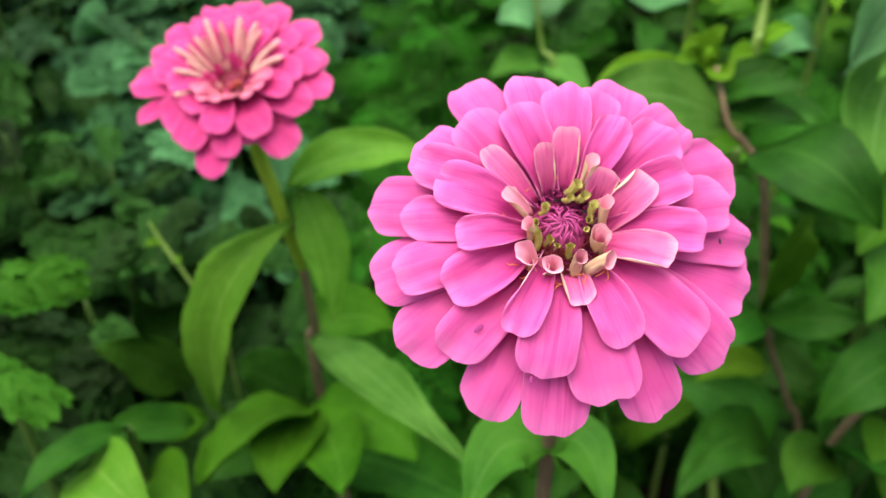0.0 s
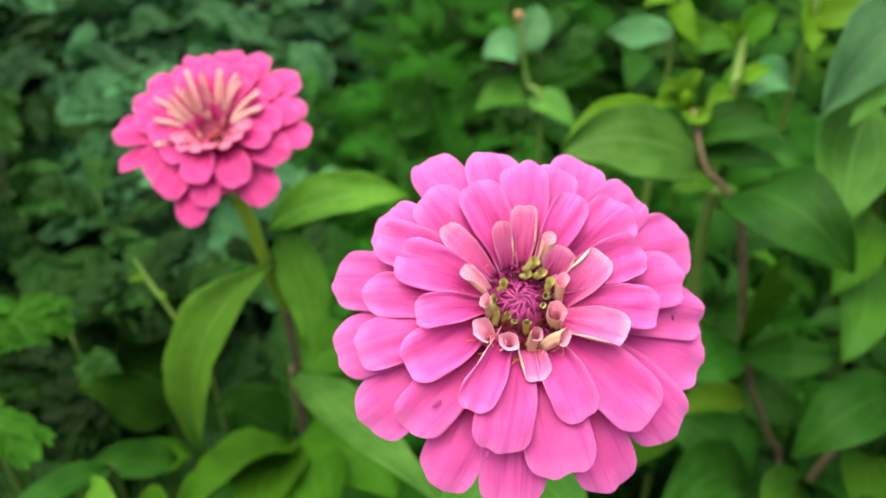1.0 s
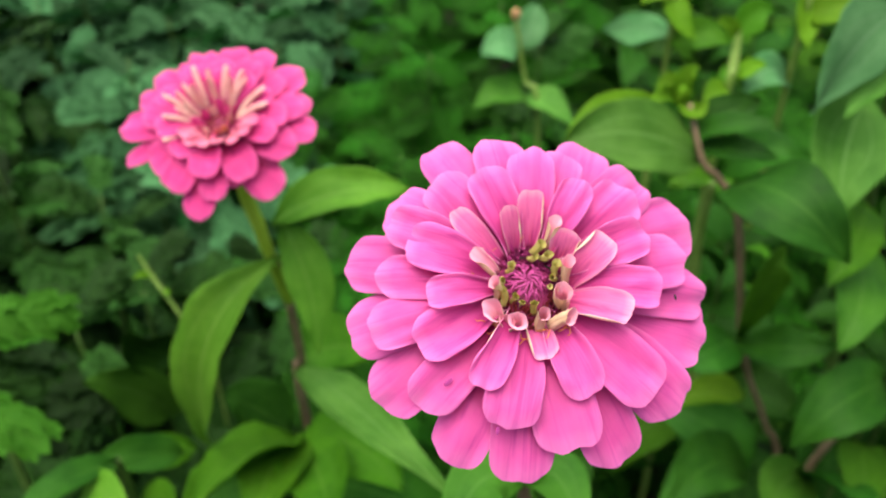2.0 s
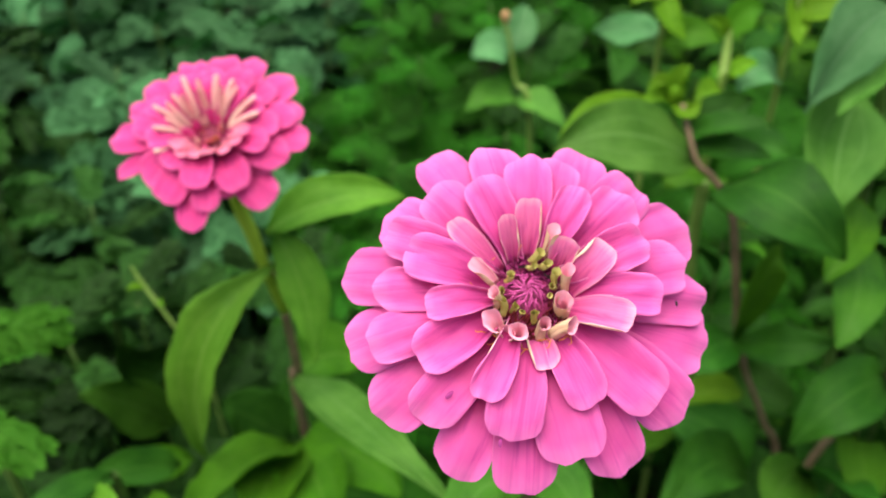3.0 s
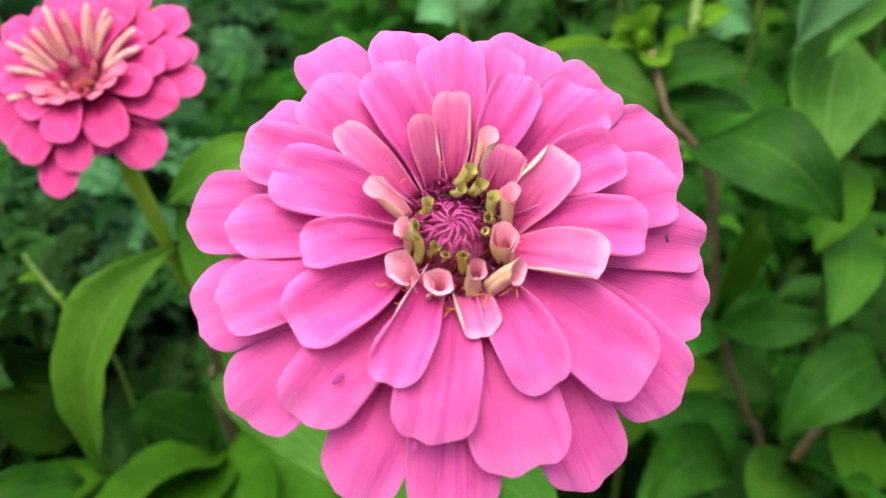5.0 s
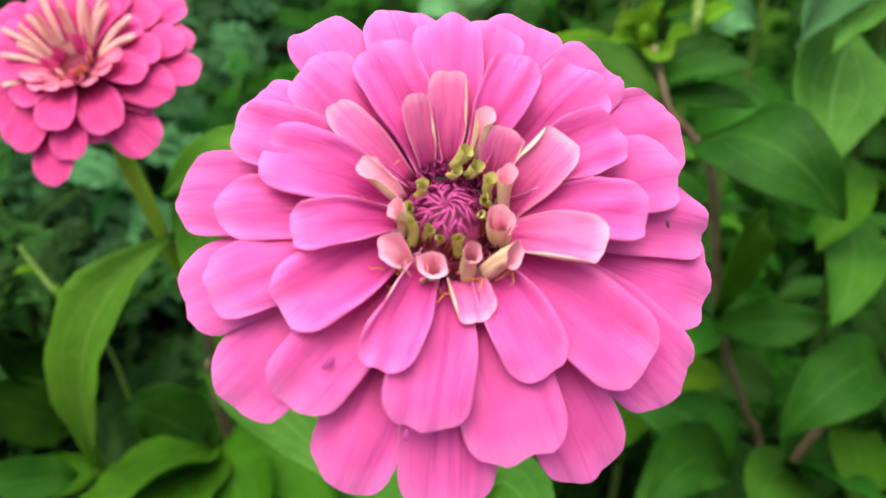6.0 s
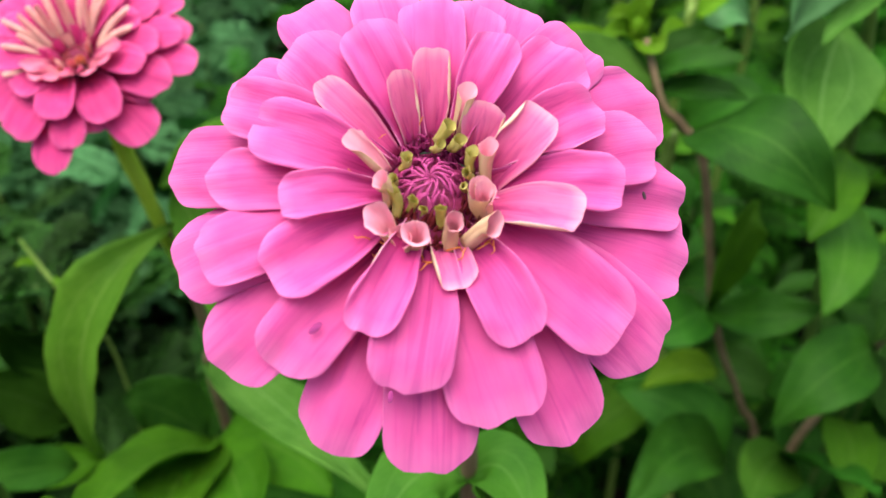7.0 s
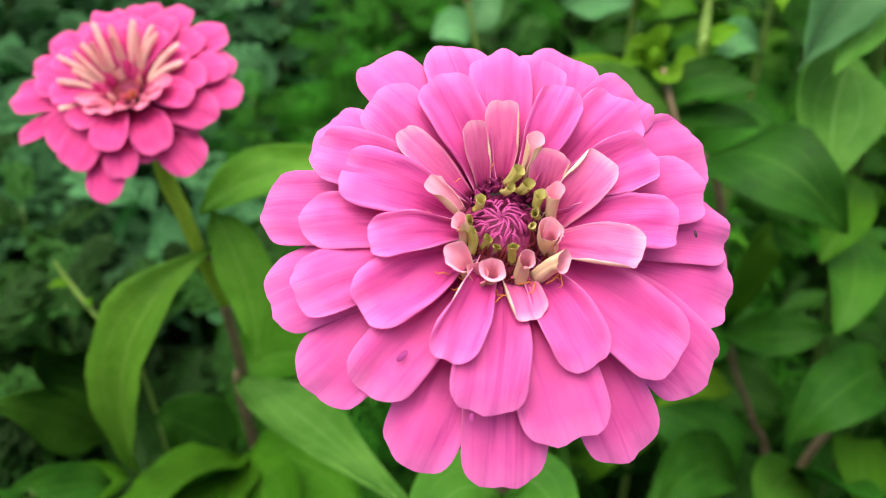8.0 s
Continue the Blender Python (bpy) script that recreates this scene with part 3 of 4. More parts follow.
    for i, (mouth, foot_mm, r0, r1) in enumerate(tubes):
        horn_petal(head, "young_ray", (mouth, foot_mm, r0 * 0.78, r1 * 0.88, 0.22, 0.5, 67 * i % 360, 1.3, 0.85), 600 + i, [TUBE, TUBE, TUBE_RIM], Matrix(), 0.00012)
    # disc: slender curved filaments that meet in the middle, and dark chaff round them
    def filament(r0, r1, swirl, lift, rad):
        pts = []
        for k in range(6):
            u = k / 5
            r = r0 + (r1 - r0) * u
            an = radians(swirl) * u * u
            pts.append((r * MM * math.cos(an), r * MM * math.sin(an), (-0.085 * r * r - 0.5 + lift * math.sin(math.pi * u * 0.8)) * MM))
        return stem_mesh("filament", pts, [rad * MM * 1.35 * q for q in (0.8, 1.1, 1.0, 0.8, 0.55, 0.15)], CHAFF, 6)
    inner = [filament(3.2, 0.2, 40, 0.7, 0.18), filament(3.7, 0.5, 75, 0.9, 0.17), filament(3.4, 0.3, 15, 0.6, 0.19)]
    ring = [filament(4.2, 2.7, 22, 0.9, 0.21), filament(4.6, 3.0, -12, 1.0, 0.22), filament(4.1, 2.5, 30, 0.8, 0.20)]
    for i in range(17):
        part("filament", inner[i % 3], head, "", core @ spin(i * 360 / 17 + random.Random(i).uniform(-9, 9)))
    for i in range(22):
        part("filament", ring[i % 3], head, "", core @ spin(i * 360 / 22 + random.Random(i + 70).uniform(-8, 8)))
    scale_out = blade_mesh("scale", 3.2 * MM, 0.8 * MM, 0.8, CHAFF, 0.25)
    scale_dark = blade_mesh("scale", 3.6 * MM, 1.0 * MM, 0.3, CHAFF_DARK, 0.15)
    for i in range(210):
        rg = random.Random(i + 1000)
        r = 4.4 + 4.6 * rg.random()
        m = Matrix.Rotation(radians(i * 137.508), 4, "Z") @ Matrix.Translation((r * MM, 0, (-2.0 - 0.05 * r * r - rg.uniform(0, 1.0)) * MM)) @ Matrix.Rotation(radians(rg.uniform(-10, 25)), 4, "Y") @ Matrix.Rotation(radians(rg.uniform(-15, 25)), 4, "X")
        part("scale", scale_out if r < 5.4 or math.sin(radians(i * 137.508)) > 0.1 else scale_dark, head, "", core @ m @ Matrix.Scale(rg.uniform(0.7, 1.05), 4))
    for i in range(80):
        rg = random.Random(i + 4000)
        a, r = rg.uniform(-155, -38), rg.uniform(8.4, 11.4)
        m = spin(a) @ Matrix.Translation((r * MM, 0, rg.uniform(-4.2, -2.6) * MM)) @ Matrix.Rotation(radians(rg.uniform(0, 40)), 4, "Y") @ Matrix.Rotation(radians(rg.uniform(-25, 25)), 4, "X")
        part("scale", scale_dark, head, "", m @ Matrix.Scale(rg.uniform(0.7, 1.0), 4))
    for i in range(60):
        rg = random.Random(i + 4300)
        a, r = rg.uniform(30, 155), rg.uniform(5.4, 7.4)
        m = spin(a) @ Matrix.Translation((r * MM, 0, rg.uniform(-3.6, -2.4) * MM)) @ Matrix.Rotation(radians(rg.uniform(10, 50)), 4, "Y") @ Matrix.Rotation(radians(rg.uniform(-25, 25)), 4, "X")
        part("scale", scale_out, head, "", m @ Matrix.Scale(rg.uniform(0.6, 0.9), 4))
    thread = stem_mesh("stamen", [(0, 0, 0), (0.5 * MM, 0.2 * MM, 1.3 * MM), (1.3 * MM, 0.6 * MM, 1.7 * MM), (2.0 * MM, 0.2 * MM, 1.4 * MM)], [0.13 * MM, 0.12 * MM, 0.1 * MM, 0.07 * MM], STAMEN, 5)
    stamens = [(-10.1, -9.3, -0.5), (-8.9, -9.4, -0.8), (-7.6, -11.5, -1.0), (-4.4, -11.3, -1.5), (-3.8, -12.4, -1.5), (-2.6, -12.6, -1.5), (-1.5, -12.8, -1.5), (1.0, -11.0, -1.5), (3.7, -11.0, -0.5), (5.3, -11.3, -0.3), (7.8, -10.1, -0.0), (6.4, -10.5, -0.3), (-12.2, 0.6, -1.0), (-7.3, 7.1, -1.0), (-2.2, 8.6, -1.0)]
    for i, (x, y, z) in enumerate(stamens):
        m = Matrix.Translation((x * MM, y * MM, z * MM)) @ Matrix.Rotation(radians(math.degrees(math.atan2(y, x)) + (70 if i % 2 else -60)), 4, "Z") @ Matrix.Rotation(radians(25), 4, "Y") @ Matrix.Scale(0.95 if i < 12 else 0.55, 4)
        part("stamen", thread, head, "", m)
    # dark specks and purple bruises lying on petals: place in millimetres, size, length, turn
    def seat(x, y):
        """The topmost petal surface near a place of the head, and the way it faces."""
        best = (-1.0, Vector((x, y, 0)), Vector((0, 0, 1)))
        for ob in head.children:
            if ob.name.startswith("petal"):
                for v in ob.data.vertices:
                    p = ob.matrix_local @ v.co
                    far = math.hypot(p.x - x, p.y - y)
                    if far < 0.0022 and p.z - 1.2 * far > best[0]:
                        face = ob.matrix_local.to_3x3() @ v.normal
                        best = (p.z - 1.2 * far, p, face if face.z > 0 else -face)
        return best[1], best[2]

    speck = dome_mesh("speck", 0.45 * MM, 0.25 * MM, 0.2 * MM, [SPECK], 5, 8)
    bruise = dome_mesh("bruise", 0.75 * MM, 0.04 * MM, 0.2 * MM, [BRUISE], 5, 10)
    for x, y, me, k, turn in ((12.9, -17.7, speck, 0.8, -20), (31.2, -4.0, speck, 1.0, -10), (-18.1, -22.1, bruise, 1.0, 40), (-8.0, -32.0, bruise, 0.7, 80), (-9.4, -17.7, bruise, 0.5, 60)):
        spot, face = seat(x * MM, y * MM)
        m = Matrix.Translation(spot + face * 0.00007) @ face.to_track_quat("Z", "Y").to_matrix().to_4x4() @ spin(turn) @ Matrix.Diagonal((1.6 * k, 0.7 * k, k, 1))
        part(me.name.split(".")[0], me, head, "tiny dark speck" if me == speck else "purple bruise", m)
    # green cup under the bloom and the stem
    part("calyx", dome_mesh("calyx", 10 * MM, 4 * MM, 12 * MM, [STEM]), head, "green scaly cup", Matrix.Translation((0, 0, -0.012)))
    n = Vector(axis).normalized()
    neck = centre - n * 0.020
    pts = [p - foot for p in (neck, neck - n * 0.02 + Vector((0, 0, -0.004)), Vector((0.036, 0.196, 0.58)), Vector((0.040, 0.215, 0.42)), Vector((0.045, 0.235, 0.0)))]
    part("stem", stem_mesh("stem", pts, [0.0028, 0.0026, 0.0026, 0.003, 0.004], STEM_BROWN), plant, "purplish brown stem")
    rows = [
        ((0.0380, 0.2054, 0.5005), (0.0215, 0.2030, 0.5050), (0.0090, 0.1790, 0.4990), 0.026, (-0.25, -0.35, 0.9), MLEAF, 0.25),
        ((0.0380, 0.2054, 0.5005), (0.0495, 0.2030, 0.5070), (0.0565, 0.1780, 0.5010), 0.024, (0.25, -0.35, 0.9), MLEAF, 0.25),
    ]
    leaves_on(plant, foot, rows, 90)
    return plant


front_zinnia()


# the rose-pink zinnia farther back
def rear_zinnia():
    centre, axis = Vector((-0.079, 0.2978, 0.6013)), Vector((-0.08, -0.52, 0.85)).normalized()
    foot = Vector((-0.055, 0.375, 0.0))
    plant = thing("zinnia_plant", foot, "zinnia with a rose-pink flower and long drooping leaves", "flower", "zinnias")
    m = Matrix.Translation(-foot) @ head_frame(centre, axis)
    head = part("flower_head", dome_mesh("flower_head", 6.0 * MM, 4 * MM, 12 * MM, [CHAFF_DARK]), plant, "rose-pink zinnia bloom with cream quilled centre", m)
    def bowl(top, fall, span, angle):
        """Cupped at the back, hanging at the front."""
        k = fall * (1 - 0.6 * math.sin(radians(angle)))
        return lambda r: (top - k * (r / (span * MM)) ** 2) * MM

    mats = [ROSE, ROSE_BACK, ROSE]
    outer = [(106, 35.2, 13.6), (82, 34.6, 14.2), (61, 37.6, 13.0), (37, 39.4, 14.0), (16, 36.5, 12.5), (-4, 38.6, 13.2), (-50, 36.5, 15.6), (-101, 37.4, 13.6), (-163, 39.4, 10.0), (177, 40.6, 13.2),
             (155, 37.0, 11.4), (138, 35.8, 11.0), (125, 33.8, 11.6), (-28, 30.0, 12.0), (-75, 27.0, 12.0), (-128, 29.0, 12.0)]
    middle = [(12, 34.4, 12.6), (-22, 33.2, 15.0), (-90, 31.6, 12.4), (-120, 32.0, 15.2), (-143, 30.2, 15.8), (171, 30.0, 13.0), (149, 27.4, 12.0), (116, 27.0, 12.0), (90, 27.5, 12.5), (60, 29.0, 12.5), (36, 31.0, 12.5)]
    upper = [(2, 28.4, 12.0), (-20, 26.4, 11.2), (-59, 28.8, 14.0), (-95, 25.0, 13.0), (-132, 21.0, 12.0), (-170, 22.0, 11.0), (150, 21.0, 10.5), (118, 20.5, 10.0), (82, 20.5, 10.0), (50, 22.0, 10.5), (24, 24.0, 10.5)]
    for i, (a, r, w) in enumerate(outer):
        ray_petal(head, "outer", a, r, w, 700 + i, bowl(2, 7.5, 40, a), -6.5, mats, -0.5, knee=0.76, rim_drop=0.8)
    for i, (a, r, w) in enumerate(middle):
        ray_petal(head, "middle", a, r, w, 740 + i, bowl(5, 6, 36, a), -4.5, mats, -0.4, knee=0.74, rim_drop=0.6)
    for i, (a, r, w) in enumerate(upper):
        ray_petal(head, "upper", a, r, w, 770 + i, bowl(8, 4, 28, a), -2.5, mats, 0.4, knee=0.72)
    # cream quills: angle, reach, rise, width, bow
    quills = [(134, 16.5, 10, 3.0, 2.0), (112, 20.5, 11, 3.2, 2.5), (98, 16.5, 12, 2.8, 1.0), (91, 12.0, 12, 3.4, -0.5), (75, 19.5, 11, 3.8, 2.0), (56, 20.5, 10, 3.0, 2.5), (42, 19.0, 11, 3.4, 2.5), (26, 22.5, 9, 3.4, 2.0),
              (8, 21.9, 8, 3.6, 2.0), (168, 14.0, 9, 2.8, 1.0), (-176, 18.5, 9, 3.0, 1.2), (146, 15.5, 11, 2.8, 1.0), (-150, 20.5, 7, 3.2, 1.0), (157, 21.0, 9, 2.8, 1.5), (122, 11.5, 13, 2.8, 0.5), (62, 14.5, 13, 3.0, 1.0)]
    for i, (a, r, rise, w, bow) in enumerate(quills):
        curled_petal(head, a + 10 * math.sin(i * 2.4), 7.0, -1, r, rise, w * 1.1, -2.4, -3.2, 800 + i, [QUILL, QUILL_FACE if i % 3 == 1 else QUILL, QUILL], "quilled_petal", base=0.8, knee=0.72, bow=bow, nv=12, yaw=-14 * math.sin(i * 2.4))
    # broader inner petals that close the cup in front
    cup = [(-123, 15.5, 7.5), (-99, 15.0, 8.5), (-72, 14.5, 9.0), (-52, 17.5, 9.0), (-32, 18.5, 9.5), (-14, 19.5, 9.5), (-142, 14.5, 8.0)]
    for i, (a, r, rise) in enumerate(cup):
        curled_petal(head, a, 5.0, -3, r, rise, 7.0, 1.6, 1.0, 850 + i, [QUILL_FACE, PINK_BACK, QUILL], "quilled_petal", base=0.6, knee=0.78, nv=12, edges=(0.8, 0.8))
    for i in range(11):
        rg = random.Random(i + 620)
        curled_petal(head, 20 + i * 33 + rg.uniform(-8, 8), 3.4, -3, 6.2 + rg.uniform(-1.2, 2), 4.0 + rg.uniform(-1.0, 2.0), 4.2, -2.6, -2.0, 880 + i, [ROSE if i % 3 else QUILL, TANQUILL if i % 2 else QUILL, QUILL], "quilled_petal", base=0.7, knee=0.85, nv=10)
    blade = blade_mesh("scale", 4 * MM, 1.2 * MM, 1.6, CHAFF, 0.3)
    for i in range(40):
        r = 0.95 * math.sqrt(i + 0.5)
        m = Matrix.Rotation(radians(i * 137.508), 4, "Z") @ Matrix.Translation((r * MM, 0, (-2.2 - 0.05 * r * r) * MM)) @ Matrix.Rotation(radians(10 + r * 2), 4, "Y")
        part("scale", blade, head, "", m)
    part("calyx", dome_mesh("calyx", 10 * MM, 4 * MM, 12 * MM, [STEM]), head, "green scaly cup", Matrix.Translation((0, 0, -0.012)))
    neck = centre - axis * 0.014
    pts = [Vector(p) - foot for p in (neck, neck - axis * 0.012, (-0.0770, 0.3150, 0.5560), (-0.0735, 0.3150, 0.5390), (-0.0706, 0.3180, 0.5150), (-0.0672, 0.3240, 0.4875), (-0.0672, 0.3330, 0.4413), (-0.0700, 0.3380, 0.3900), foot)]
    part("stem", stem_mesh("stem", pts[:6], [0.0036, 0.0034, 0.0032, 0.0030, 0.0028, 0.0022], STEM_LIME, 10), plant, "green upper stem")
    part("stem", stem_mesh("stem", pts[5:], [0.0022, 0.0023, 0.0028, 0.0045], STEM_BROWN, 10), plant, "brownish lower stem")
    # added bulge that stands in for a purple-brown smudge on the leaf
    part("node", dome_mesh("node", 3.4 * MM, 3.2 * MM, 4.0 * MM, [STEM_BROWN], 8, 12), plant, "brown bulge standing in for a smudge on the leaf base", Matrix.Translation(Vector((-0.0655, 0.3145, 0.5245)) - foot))
    # the first three leaves carry the green with light painted in
    rows = [
        ((-0.0690, 0.3190, 0.5380), (-0.0375, 0.3270, 0.5500), (-0.0060, 0.3350, 0.5440), 0.022, (-0.05, -0.45, 0.9), LITLEAF, 0.25),
        ((-0.0650, 0.3130, 0.5250), (-0.0975, 0.2850, 0.4975), (-0.1085, 0.2900, 0.4230), 0.034, (-0.35, -0.60, 0.70), LITLEAF, 0.40, 0.56),
        ((-0.0640, 0.3190, 0.5380), (-0.0535, 0.3080, 0.5110), (-0.0500, 0.2960, 0.4790), 0.021, (0.25, -0.75, 0.55), LITLEAF, 0.2),
        ((-0.0684, 0.3321, 0.4368), (-0.0310, 0.2776, 0.4617), (0.0131, 0.2226, 0.4662), 0.025, (0.25, -0.25, 0.95), SOFTLEAF, 0.3),
        ((-0.0684, 0.3321, 0.4368), (-0.0497, 0.3483, 0.4350), (-0.0262, 0.3525, 0.4216), 0.034, (0.1, -0.5, 0.9), ZLEAF, 0.3),
        ((-0.0748, 0.3232, 0.3888), (-0.0915, 0.2877, 0.4167), (-0.1077, 0.2382, 0.4362), 0.034, (-0.2, -0.3, 0.95), ZLEAF, 0.3),
        ((-0.0742, 0.3232, 0.3888), (-0.0804, 0.2825, 0.4096), (-0.0763, 0.2460, 0.4197), 0.036, (0.1, -0.35, 0.95), ZLEAF, 0.3),
        ((-0.0736, 0.3233, 0.3887), (-0.0555, 0.2847, 0.4060), (-0.0457, 0.2485, 0.4152), 0.038, (0.1, -0.35, 0.95), ZLEAF, 0.3),
        ((-0.0784, 0.3317, 0.3836), (-0.0980, 0.3332, 0.4036), (-0.1117, 0.3265, 0.4158), 0.034, (-0.1, -0.6, 0.8), DLEAF, 0.2),
        ((-0.0721, 0.3246, 0.3895), (-0.0368, 0.3031, 0.4049), (-0.0120, 0.2680, 0.4133), 0.040, (0.1, -0.4, 0.9), ZLEAF, 0.3),
        ((-0.0700, 0.3400, 0.3300), (-0.1000, 0.3100, 0.3700), (-0.1250, 0.2800, 0.3800), 0.032, (-0.1, -0.4, 0.9), DLEAF, 0.3),
        ((-0.0700, 0.3400, 0.3300), (-0.0200, 0.3000, 0.3650), (0.0250, 0.2600, 0.3800), 0.042, (0.1, -0.4, 0.9), DLEAF, 0.3),
    ]
    leaves_on(plant, foot, rows, 20)
    return plant


rear_zinnia()


# ---- the zinnia in bud beside them, with its big dark leaves ----
def bud_zinnia():
    foot = Vector((0.235, 0.345, 0.0))
    plant = thing("zinnia_plant", foot, "budding zinnia with broad dark leaves and lime-green tip", "flower", "zinnias")
    mk = lambda pts: [Vector(p) - foot for p in pts]
    part("stem", stem_mesh("stem", mk([(0.1312, 0.3900, 0.5602), (0.1383, 0.3760, 0.5360), (0.1483, 0.3740, 0.5259), (0.1607, 0.3700, 0.5050), (0.1777, 0.3660, 0.4234)]),
                           [0.0015, 0.0018, 0.0020, 0.0021, 0.0023], STEM_BROWN, 10), plant, "brown-purple upper stem")
    part("stem", stem_mesh("stem", mk([(0.1777, 0.3660, 0.4234), (0.1915, 0.3680, 0.3867), (0.2110, 0.3720, 0.3439), (0.2317, 0.3740, 0.2774), (0.235, 0.345, 0.0)]),
                           [0.0025, 0.0020, 0.0021, 0.0024, 0.0040], STEM_BROWN, 10), plant, "brown-purple lower stem")
    part("stem", stem_mesh("stem", mk([(0.152, 0.392, 0.512), (0.158, 0.405, 0.44), (0.18, 0.40, 0.3), (0.22, 0.36, 0.05)]), [0.002, 0.0026, 0.0032, 0.004], STEM_PALE, 8), plant, "pale green side stem")
    rows = [
        ((0.1400, 0.3790, 0.5333), (0.0996, 0.3695, 0.5557), (0.0640, 0.3617, 0.5503), 0.039, (0.0, -0.6, 0.8), SOFTLEAF, 0.16),
        ((0.1220, 0.3900, 0.5550), (0.0900, 0.3800, 0.5620), (0.0666, 0.3660, 0.5516), 0.018, (-0.1, -0.75, 0.6), LIMELEAF, 0.1),
        ((0.1500, 0.3650, 0.5270), (0.1660, 0.3290, 0.5440), (0.1928, 0.3135, 0.5190), 0.043, (0.1, -0.65, 0.75), OLIVELEAF, 0.15),
        ((0.1878, 0.3605, 0.3825), (0.1647, 0.3590, 0.3861), (0.1442, 0.3540, 0.3788), 0.020, (0.1, -0.25, 0.95), LIMELEAF, 0.4),
        ((0.1740, 0.3620, 0.4270), (0.1776, 0.3510, 0.4784), (0.1892, 0.3649, 0.4857), 0.026, (0.4, -0.8, 0.4), ZLEAF, 0.25),
        ((0.1740, 0.3620, 0.4270), (0.1909, 0.3394, 0.4411), (0.2161, 0.3334, 0.4502), 0.026, (0.1, -0.5, 0.85), DLEAF, 0.25),
        ((0.1730, 0.3630, 0.4270), (0.1500, 0.3404, 0.4371), (0.1357, 0.3393, 0.4302), 0.028, (0.0, -0.5, 0.85), DLEAF, 0.25),
        ((0.1342, 0.3885, 0.5440), (0.1507, 0.3895, 0.5559), (0.1688, 0.3958, 0.5584), 0.020, (0.1, -0.5, 0.85), OLIVELEAF, 0.25),
        ((0.1342, 0.3878, 0.5428), (0.1503, 0.3770, 0.5549), (0.1707, 0.3705, 0.5581), 0.014, (0.1, -0.4, 0.85), OLIVELEAF, 0.25),
        ((0.1356, 0.3846, 0.5381), (0.1570, 0.3733, 0.5427), (0.1747, 0.3701, 0.5395), 0.015, (0.1, -0.4, 0.9), OLIVELEAF, 0.3),
        ((0.1273, 0.3938, 0.5604), (0.1219, 0.3943, 0.5695), (0.1118, 0.3862, 0.5707), 0.010, (-0.2, -0.6, 0.8), LIMELEAF, 0.3),
        ((0.1273, 0.3938, 0.5604), (0.1282, 0.3939, 0.5725), (0.1344, 0.3947, 0.5780), 0.010, (0.1, -0.8, 0.5), LIMELEAF, 0.3),
        ((0.1273, 0.3938, 0.5604), (0.1194, 0.3918, 0.5632), (0.1094, 0.3830, 0.5634), 0.012, (-0.1, -0.5, 0.85), LIMELEAF, 0.3),
        ((0.1273, 0.3938, 0.5604), (0.1325, 0.3853, 0.5585), (0.1387, 0.3862, 0.5641), 0.011, (0.2, -0.5, 0.85), LIMELEAF, 0.3),
        ((0.2000, 0.3520, 0.3200), (0.1600, 0.3250, 0.3600), (0.1250, 0.2900, 0.3550), 0.036, (0.0, -0.4, 0.9), DLEAF, 0.3),
        ((0.2000, 0.3520, 0.3200), (0.1750, 0.3700, 0.3450), (0.1400, 0.3900, 0.3450), 0.040, (0.0, -0.5, 0.9), DLEAF, 0.3),
    ]
    leaves_on(plant, foot, rows, 60, 20, 12)
    bud = part("bud", dome_mesh("bud", 4 * MM, 5 * MM, 5 * MM, [LIMELEAF], 8, 14), plant, "closed yellow-green flower bud", Matrix.Translation(Vector((0.1275, 0.3945, 0.5690)) - foot))
    for i in range(10):
        a = radians(i * 137.5)
        z = -0.003 - 0.005 * (i / 10)
        way = Vector((math.cos(a), math.sin(a), 0))
        part("bud_scale", leaf_mesh("bud_scale", way * 0.0038 + Vector((0, 0, z - 0.004)), way * 0.0044 + Vector((0, 0, z + 0.003)), 0.004, way, LIMELEAF, 0.15, 0.1, 0.02, i, 6, 4), bud)
    return plant


bud_zinnia()


# ---- single plants that stand out in the bed ----
def leafy_stalk(name, foot, stem_pts, radii, stem_mat, rows, label, category, seed, group=""):
    foot = Vector(foot)
    plant = thing(name, foot, label, category, group)
    part("stem", stem_mesh("stem", [Vector(p) - foot for p in stem_pts], radii, stem_mat, 8), plant)
    leaves_on(plant, foot, rows, seed, 16, 10)
    return plant


